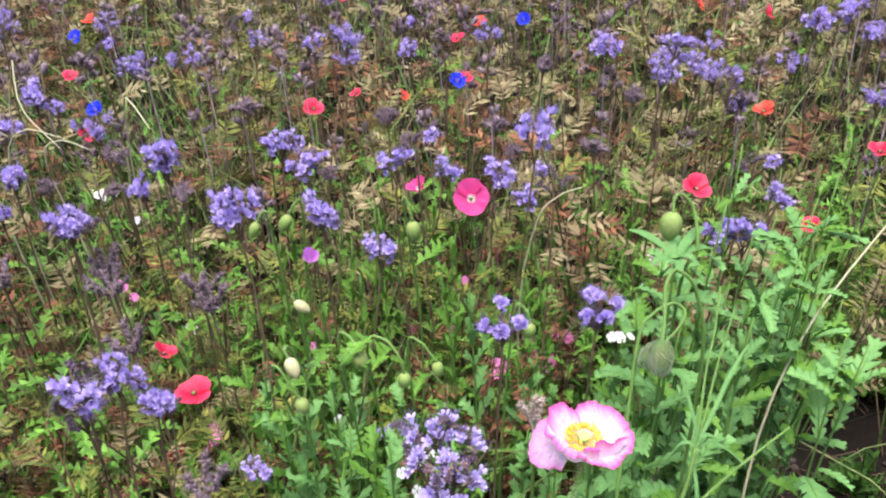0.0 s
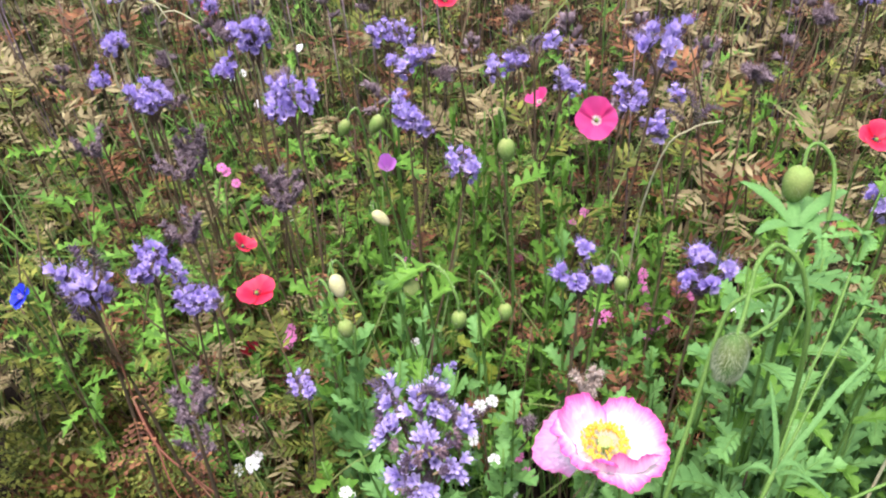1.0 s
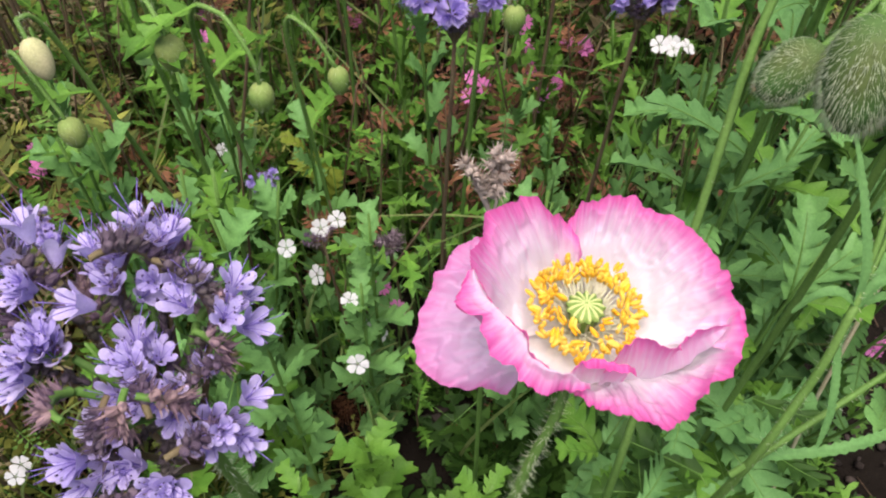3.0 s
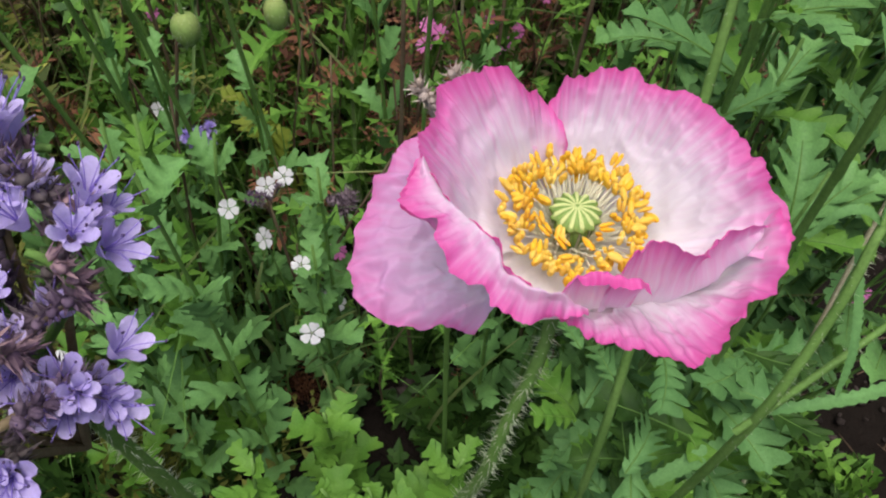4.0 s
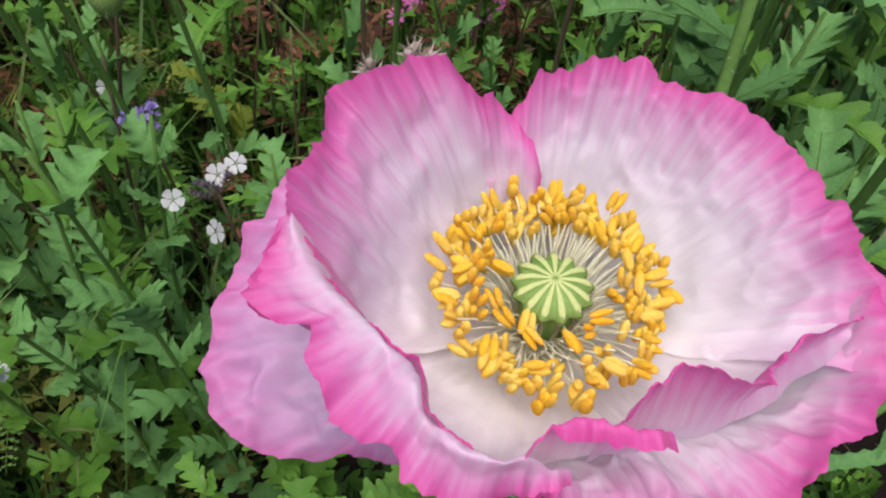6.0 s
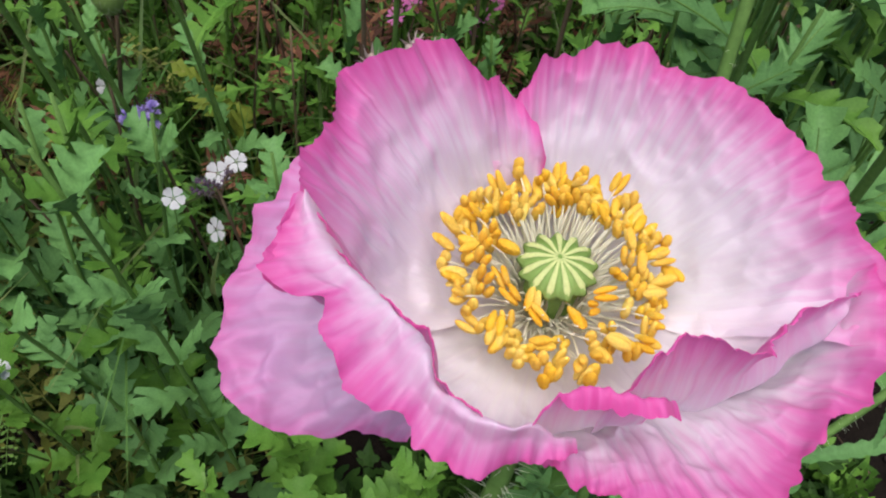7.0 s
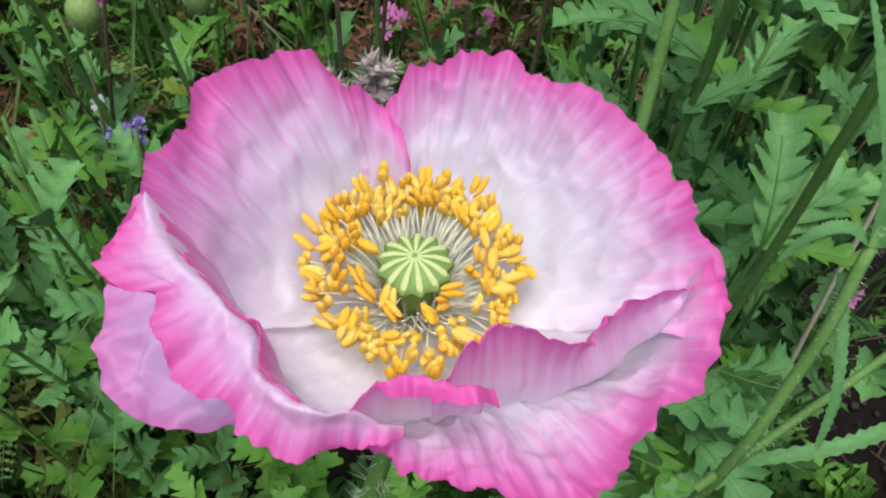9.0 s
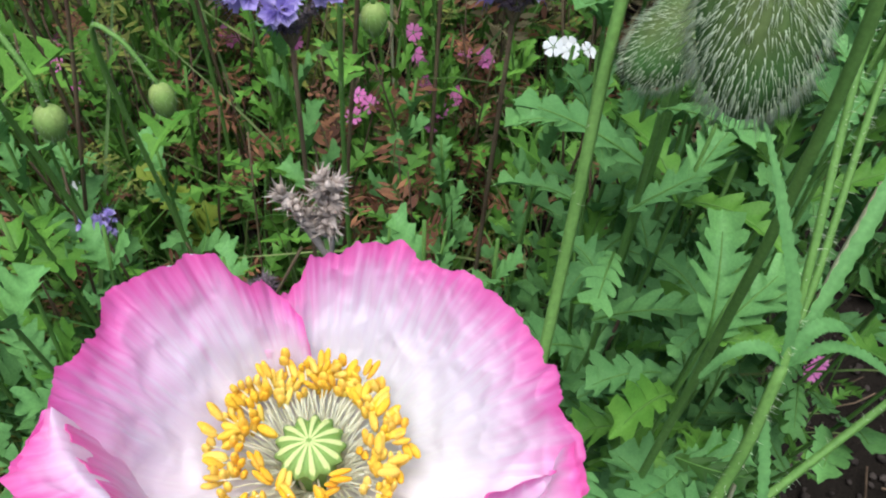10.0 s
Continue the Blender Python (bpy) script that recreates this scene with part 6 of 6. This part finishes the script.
SHOOTS = [shoot(400 + k, 0.30, (LEAF_PALE, LEAF, LEAF_PALE, LEAF)[k], "green poppy shoot with cut leaves up its stem", cut=(0.30, 0.20, 0.34, 0.25)[k]) for k in range(4)]
YELLOW = shoot(410, 0.33, LEAF_YELLOW, "yellow-green lobed leaves on a short stem", leaves=13, cut=0.46, big=1.0)
YELLOW.matrix_basis = Matrix.Translation((-0.031, 0.774, 0)) @ Matrix.Diagonal((1, 1, 0.72, 1))
rnd = random.Random(55)
SET = set()
for k in range(110):
    y = rnd.uniform(0.56, 1.15)
    x = rnd.uniform(-0.16, 0.34) + rnd.uniform(-0.08, 0.05)
    tall = rnd.uniform(0.18, 0.42) if y > 0.58 else rnd.uniform(0.14, 0.30)
    kind = SHOOTS[(0, 2)[k % 2] if y < 0.80 else (1, 3)[k % 2]]
    m = Matrix.Translation((x, y, 0)) @ Matrix.Rotation(rnd.uniform(0, 6.28), 4, "Z") @ Matrix.Diagonal((1, 1, tall / 0.30, 1))
    if kind.name in SET:
        clone(kind, m)
    else:
        SET.add(kind.name)
        kind.matrix_basis = m
        tagged(kind, group="poppy shoots")


LUSH = [shoot(420 + k, 0.40, (LEAF_PALE, LEAF)[k], "bright green poppy shoot with broad cut leaves", leaves=17, cut=0.34, big=1.2) for k in range(2)]
for k, (x, y, tall) in enumerate(((-0.031, 0.560, 0.405), (-0.065, 0.585, 0.375), (-0.10, 0.61, 0.35), (-0.13, 0.56, 0.27), (-0.085, 0.55, 0.30), (-0.16, 0.64, 0.36), (-0.05, 0.64, 0.33), (-0.19, 0.70, 0.36),
                                (0.028, 0.505, 0.17), (0.012, 0.545, 0.20), (0.085, 0.515, 0.16), (-0.03, 0.50, 0.17), (0.055, 0.50, 0.14))):
    m = Matrix.Translation((x, y, 0)) @ Matrix.Rotation(k * 1.3, 4, "Z") @ Matrix.Diagonal((1, 1, tall / 0.40, 1))
    if k < 2:
        LUSH[k].matrix_basis = m
        tagged(LUSH[k], group="bright poppy shoots")
    else:
        clone(LUSH[k % 2 if k < 8 else 1], m)


# ---- the mass of the meadow ----
rnd = random.Random(8)


def tuft(kind, seed):
    """A low plant of several leaves round one foot."""
    r = random.Random(seed)
    g = Geo()
    for k in range(10):
        a = 2 * math.pi * k / 10 + r.uniform(-0.3, 0.3)
        m = Matrix.Rotation(a, 4, "Z") @ Matrix.Rotation(r.uniform(-1.3, -0.2), 4, "Y")
        if kind == "feather":
            leaf = feather_leaf(r.uniform(0.05, 0.10), r.uniform(0.016, 0.024), 8, r, droop=r.uniform(0.2, 0.9))
        else:
            l = r.uniform(0.04, 0.08)
            leaf = lobed_leaf(l, l * 0.34, 5, r, droop=r.uniform(0.2, 0.9))
        g.join(leaf, m)
    return g


def upright(kind, seed, tall):
    """A stalk set with leaves."""
    r = random.Random(seed)
    g = Geo()
    pts = smooth_path([(0, 0, 0), (r.uniform(-0.02, 0.02), r.uniform(-0.02, 0.02), tall * 0.5), (r.uniform(-0.04, 0.04), r.uniform(-0.04, 0.04), tall)], 6)
    g.join(tube(pts, 0.0016, 0.0008, 4), slot=1)
    for j in range(9):
        q = pts[min(5, j // 2 + 1)].lerp(pts[min(6, j // 2 + 2)], 0.5 * (j % 2))
        m = Matrix.Translation(q) @ Matrix.Rotation(j * 2.4 + r.uniform(-0.5, 0.5), 4, "Z") @ Matrix.Rotation(r.uniform(-0.8, 0.0), 4, "Y")
        if kind == "feather":
            g.join(feather_leaf(r.uniform(0.04, 0.068), 0.020, 6, r, droop=r.uniform(0.2, 0.9), simple=True), m, slot=0)
        else:
            l = r.uniform(0.025, 0.048)
            g.join(lobed_leaf(l, l * 0.26, 4, r, droop=r.uniform(0.2, 0.8), teeth=False), m, slot=0)
    return g


def spread(count, ymin, ymax, low, high, rnd, xmid=0.0, half=None, stretch=(1, 1), power=1.0):
    out = []
    for _ in range(count):
        y = ymin + (ymax - ymin) * rnd.random() ** power
        w = half if half is not None else 0.30 + 0.62 * y
        x = xmid + rnd.uniform(-w, w)
        s = rnd.uniform(low, high)
        out.append((x, y, s))
    return out


def placed(rows, kinds, rnd, lean=0.2, z=0.0):
    return [(rnd.randrange(kinds), Matrix.Translation((x, y, z)) @ Matrix.Rotation(rnd.uniform(0, 6.28), 4, "Z") @ Matrix.Rotation(rnd.uniform(-lean, lean), 4, "X") @ Matrix.Scale(s, 4)) for x, y, s in rows if math.hypot(x - 0.47, (y - 0.70) * 1.1) > 0.13]


def on_bare(count, kinds, rnd, low, high, z):
    """Places on the bare patch of soil beside the bed."""
    out = []
    for _ in range(count):
        a, r = rnd.uniform(0, 6.28), 0.16 * math.sqrt(rnd.random())
        out.append((rnd.randrange(kinds), Matrix.Translation((0.47 + r * math.cos(a), 0.70 + r * math.sin(a), z)) @ Matrix.Rotation(rnd.uniform(0, 6.28), 4, "Z") @ Matrix.Scale(rnd.uniform(low, high), 4)))
    return out


feathers = [tuft("feather", 500 + k) for k in range(4)]
cut = [tuft("cut", 510 + k) for k in range(4)]
tall_feather = [upright("feather", 520 + k, 0.36) for k in range(4)]
tall_cut = [upright("cut", 530 + k, 0.30) for k in range(3)]

# left of the poppy: olive feathery leaves; right and middle: cut green leaves; behind: stalks, browner with distance
scatter("feathery_undergrowth", feathers, placed(spread(44, 0.54, 1.0, 1.1, 1.9, rnd, -0.34, 0.24) + spread(50, 0.75, 1.5, 0.6, 1.1, rnd), 4, rnd), [FERN],
        "olive and yellow-green feathery leaves near the soil", "undergrowth")
scatter("rusty_undergrowth", feathers, placed(spread(32, 0.56, 0.95, 1.0, 1.6, rnd, -0.38, 0.20) + spread(38, 0.78, 1.5, 0.5, 1.0, rnd) + spread(14, 0.60, 0.95, 0.30, 0.6, rnd, 0.06, 0.18), 4, rnd), [FERN_BROWN],
        "rusty brown dying feathery leaves", "undergrowth")
# these low leaves carry the shade under the taller plants as colour
scatter("green_undergrowth", cut, placed(spread(24, 0.48, 1.0, 0.4, 0.8, rnd, 0.05, 0.28) + spread(46, 0.40, 1.4, 0.5, 0.9, rnd) + spread(34, 0.42, 0.95, 0.5, 0.9, rnd, -0.3, 0.22) + spread(45, 0.42, 0.75, 0.6, 1.0, rnd, 0.22, 0.16), 4, rnd), [LEAF_SHADE],
        "cut leaves close to the ground, gap shade in their green", "undergrowth")
scatter("green_stalks", tall_cut, placed(spread(120, 0.60, 1.3, 0.5, 1.1, rnd, 0.02, 0.34) + spread(80, 0.62, 1.2, 0.6, 1.2, rnd, -0.42, 0.16) + spread(190, 0.9, 3.4, 0.8, 1.4, rnd), 3, rnd), [LEAF, STEM_BROWN],
        "leafy green stalks between the flowers", "undergrowth")
scatter("olive_stalks", tall_feather, placed(spread(42, 0.55, 1.1, 0.6, 1.0, rnd, -0.35, 0.3) + spread(330, 0.85, 3.6, 0.8, 1.35, rnd, power=0.8), 4, rnd), [FERN, STEM_BROWN],
        "olive feathery phacelia stalks", "undergrowth")
scatter("khaki_stalks", tall_feather, placed(spread(24, 0.62, 1.1, 0.5, 0.9, rnd, -0.4, 0.2) + spread(520, 0.9, 3.6, 0.8, 1.45, rnd, power=0.9), 4, rnd), [KHAKI, STEM_BROWN],
        "dry khaki feathery leaves on thin stalks", "undergrowth")
scatter("green_edge", cut + tall_cut, placed(spread(80, 0.97, 1.35, 0.7, 1.2, rnd, 0.64, 0.17) + spread(30, 0.52, 0.80, 0.5, 0.9, rnd, 0.36, 0.07), 7, rnd), [LEAF, STEM],
        "green cut leaves at the edge of the bare soil", "undergrowth")
scatter("brown_stalks", tall_feather, placed(spread(60, 0.7, 1.1, 0.5, 0.9, rnd, -0.1, 0.5) + spread(320, 0.95, 3.6, 0.8, 1.35, rnd, power=0.8), 4, rnd), [FERN_BROWN, STEM_BROWN],
        "browning phacelia stalks", "undergrowth")
blades = [blade(0.22 + 0.05 * k, 0.0035, 0.15 + 0.2 * k, rnd) for k in range(4)]
scatter("grass", blades, placed(spread(500, 0.6, 1.5, 0.6, 1.3, rnd) + spread(2200, 1.2, 3.6, 0.9, 1.8, rnd), 4, rnd, lean=0.3), [GRASS],
        "thin grass blades among the flowers", "grass")
scatter("green_grass", blades, placed(spread(330, 0.8, 1.8, 0.8, 1.35, rnd, -0.66, 0.22) + spread(260, 0.62, 1.2, 0.5, 1.0, rnd, 0.06, 0.30), 4, rnd, lean=0.3), [GRASS_GREEN],
        "fresh green grass blades in the bed", "grass")
straws = [tube(smooth_path([(0, 0, 0), (0.01 * k, 0.01, 0.22), (0.03 * k - 0.02, 0.02, 0.46)], 5), 0.0013, 0.0007, 4) for k in range(3)]
scatter("bare_stems", straws, placed(spread(110, 0.7, 1.4, 0.4, 0.9, rnd) + spread(330, 1.0, 3.6, 0.6, 1.05, rnd), 3, rnd, lean=0.35), [STEM_BROWN],
        "thin brown and reddish bare stems", "undergrowth")

# spent seed heads too many to count, towards the back of the bed
heads = []
for k in range(4):
    r = random.Random(600 + k)
    g = Geo()
    for j in range(6):
        a = 2 * math.pi * j / 5 + r.uniform(-0.4, 0.4)
        q = Vector((0.011 * math.cos(a), 0.011 * math.sin(a), r.uniform(-0.012, 0.022))) if j else Vector((0, 0, 0.020))
        out = (q + Vector((0, 0, 0.012))).normalized()
        g.join(blob(0.0040, 0.0040, 0.0085, 4, 4, rough=0.5, rnd=r), aim(q, out))
        for i in range(16):
            d = (out + Vector([r.uniform(-1, 1) for _ in range(3)])).normalized()
            side = d.cross(Vector((0.3, 0.5, 0.8))).normalized() * 0.0012
            g.add([q + d * 0.004 - side, q + d * 0.004 + side, q + d * r.uniform(0.007, 0.013)], [(0, 1, 2)], 0)
    heads.append(g)
rows = []
for x, y, s in spread(700, 1.0, 3.6, 0.75, 1.2, rnd, power=0.8):
    rows.append((rnd.randrange(4), Matrix.Translation((x, y, rnd.uniform(0.32, 0.54))) @ Matrix.Rotation(rnd.uniform(0, 6.28), 4, "Z") @ Matrix.Scale(s, 4)))
stalk = [tube(smooth_path([(0.03, 0.02, -1.0), (0.012, -0.006, -0.5), (0, 0, 0)], 4), 0.0013, 0.0009, 3)]
scatter("spent_heads", heads + stalk, rows + [(4, Matrix.Translation(m.translation) @ Matrix.Diagonal((1, 1, m.translation.z - 0.005, 1))) for _, m in rows], [FADED, STEM_BROWN],
        "mauve-brown spent phacelia heads across the bed", "seed heads")

# soil crumbs, pebbles and dry litter
lumps = [blob(0.010, 0.008, 0.006, 5, 7, rough=0.25, rnd=rnd) for _ in range(3)]
scatter("pebbles", lumps, placed(spread(700, 0.35, 1.4, 0.25, 1.1, rnd, 0.1, 0.7), 3, rnd, z=0.004) + on_bare(400, 3, rnd, 0.08, 0.5, 0.003), [PEBBLE], "small grey-brown stones and soil crumbs", "pebbles")
sticks = [tube([(-0.03, 0, 0), (0, 0.004, 0.003), (0.03, 0, 0)], 0.0012, 0.0007, 4) for _ in range(2)]
scatter("dry_litter", sticks, placed(spread(420, 0.35, 1.4, 0.5, 1.4, rnd, 0.1, 0.7), 2, rnd, lean=0.15, z=0.008) + on_bare(60, 2, rnd, 0.3, 1.0, 0.008), [LITTER], "dry broken stalks on the soil", "litter")

# the meadow goes on all round the bed
clumps = []
for k in range(4):
    r = random.Random(700 + k)
    g = Geo()
    for j in range(7):
        m = Matrix.Translation((r.uniform(-0.08, 0.08), r.uniform(-0.08, 0.08), 0)) @ Matrix.Rotation(r.uniform(0, 6.28), 4, "Z")
        g.join(blade(r.uniform(0.25, 0.48), 0.006, r.uniform(0.05, 0.5), r, n=2), m, slot=j % 2)
    for j in range(3):
        q = Vector((r.uniform(-0.08, 0.08), r.uniform(-0.08, 0.08), r.uniform(0.36, 0.5)))
        g.join(tube([(q.x, q.y, 0), q], 0.0016, 0.0010, 3, cap=False), slot=1)
        g.join(blob(0.018, 0.018, 0.016, 4, 6, rough=0.3, rnd=r), Matrix.Translation(q), slot=2)
    clumps.append(g)
rows = []
while len(rows) < 620:
    x, y = rnd.uniform(-3.4, 3.4), rnd.uniform(-1.6, 5.2)
    inside = 0.2 < y < 3.5 and abs(x) < 0.30 + 0.62 * y
    if not inside and math.hypot(x - 0.05, y - 0.3) > 0.75:
        rows.append((rnd.randrange(4), Matrix.Translation((x, y, 0)) @ Matrix.Rotation(rnd.uniform(0, 6.28), 4, "Z") @ Matrix.Scale(rnd.uniform(0.8, 1.25), 4)))
scatter("meadow_beyond", clumps, rows, [GRASS, STEM_BROWN, FADED], "long grass and faded flower stalks round the bed", "meadow")


# leafy grass between those stalks, as dense as the bed itself
def ragged_tuft(seed):
    """A tuft of broad and narrow blades."""
    r = random.Random(seed)
    g = Geo()
    for j in range(14):
        a, out, tall, w = r.uniform(0, 6.28), r.uniform(0.02, 0.13), r.uniform(0.10, 0.36), r.uniform(0.003, 0.010)
        c, s = math.cos(a), math.sin(a)
        foot = Vector((r.uniform(-0.04, 0.04), r.uniform(-0.04, 0.04), 0))
        side = Vector((-s, c, 0)) * w
        mid, tip = foot + Vector((c * out * 0.4, s * out * 0.4, tall * 0.65)), foot + Vector((c * out, s * out, tall))
        g.add([foot - side * 0.6, foot + side * 0.6, mid - side, mid + side, tip], [(0, 1, 3, 2), (2, 3, 4)], j % 3)
    return g


tufts = [ragged_tuft(800 + k) for k in range(5)]
rows = []
while len(rows) < 3000:
    x, y = rnd.uniform(-3.4, 3.4), rnd.uniform(-1.6, 5.2)
    inside = 0.1 < y < 3.5 and abs(x) < 0.30 + 0.60 * y
    if not inside and math.hypot(x - 0.05, y - 0.15) > 0.5:
        rows.append((rnd.randrange(5), Matrix.Translation((x, y, 0)) @ Matrix.Rotation(rnd.uniform(0, 6.28), 4, "Z") @ Matrix.Scale(rnd.uniform(0.7, 1.25), 4)))
scatter("meadow_grass", tufts, rows, [GRASS, FERN_BROWN, FERN], "green, olive and rusty grass and leaves round the bed", "grass")
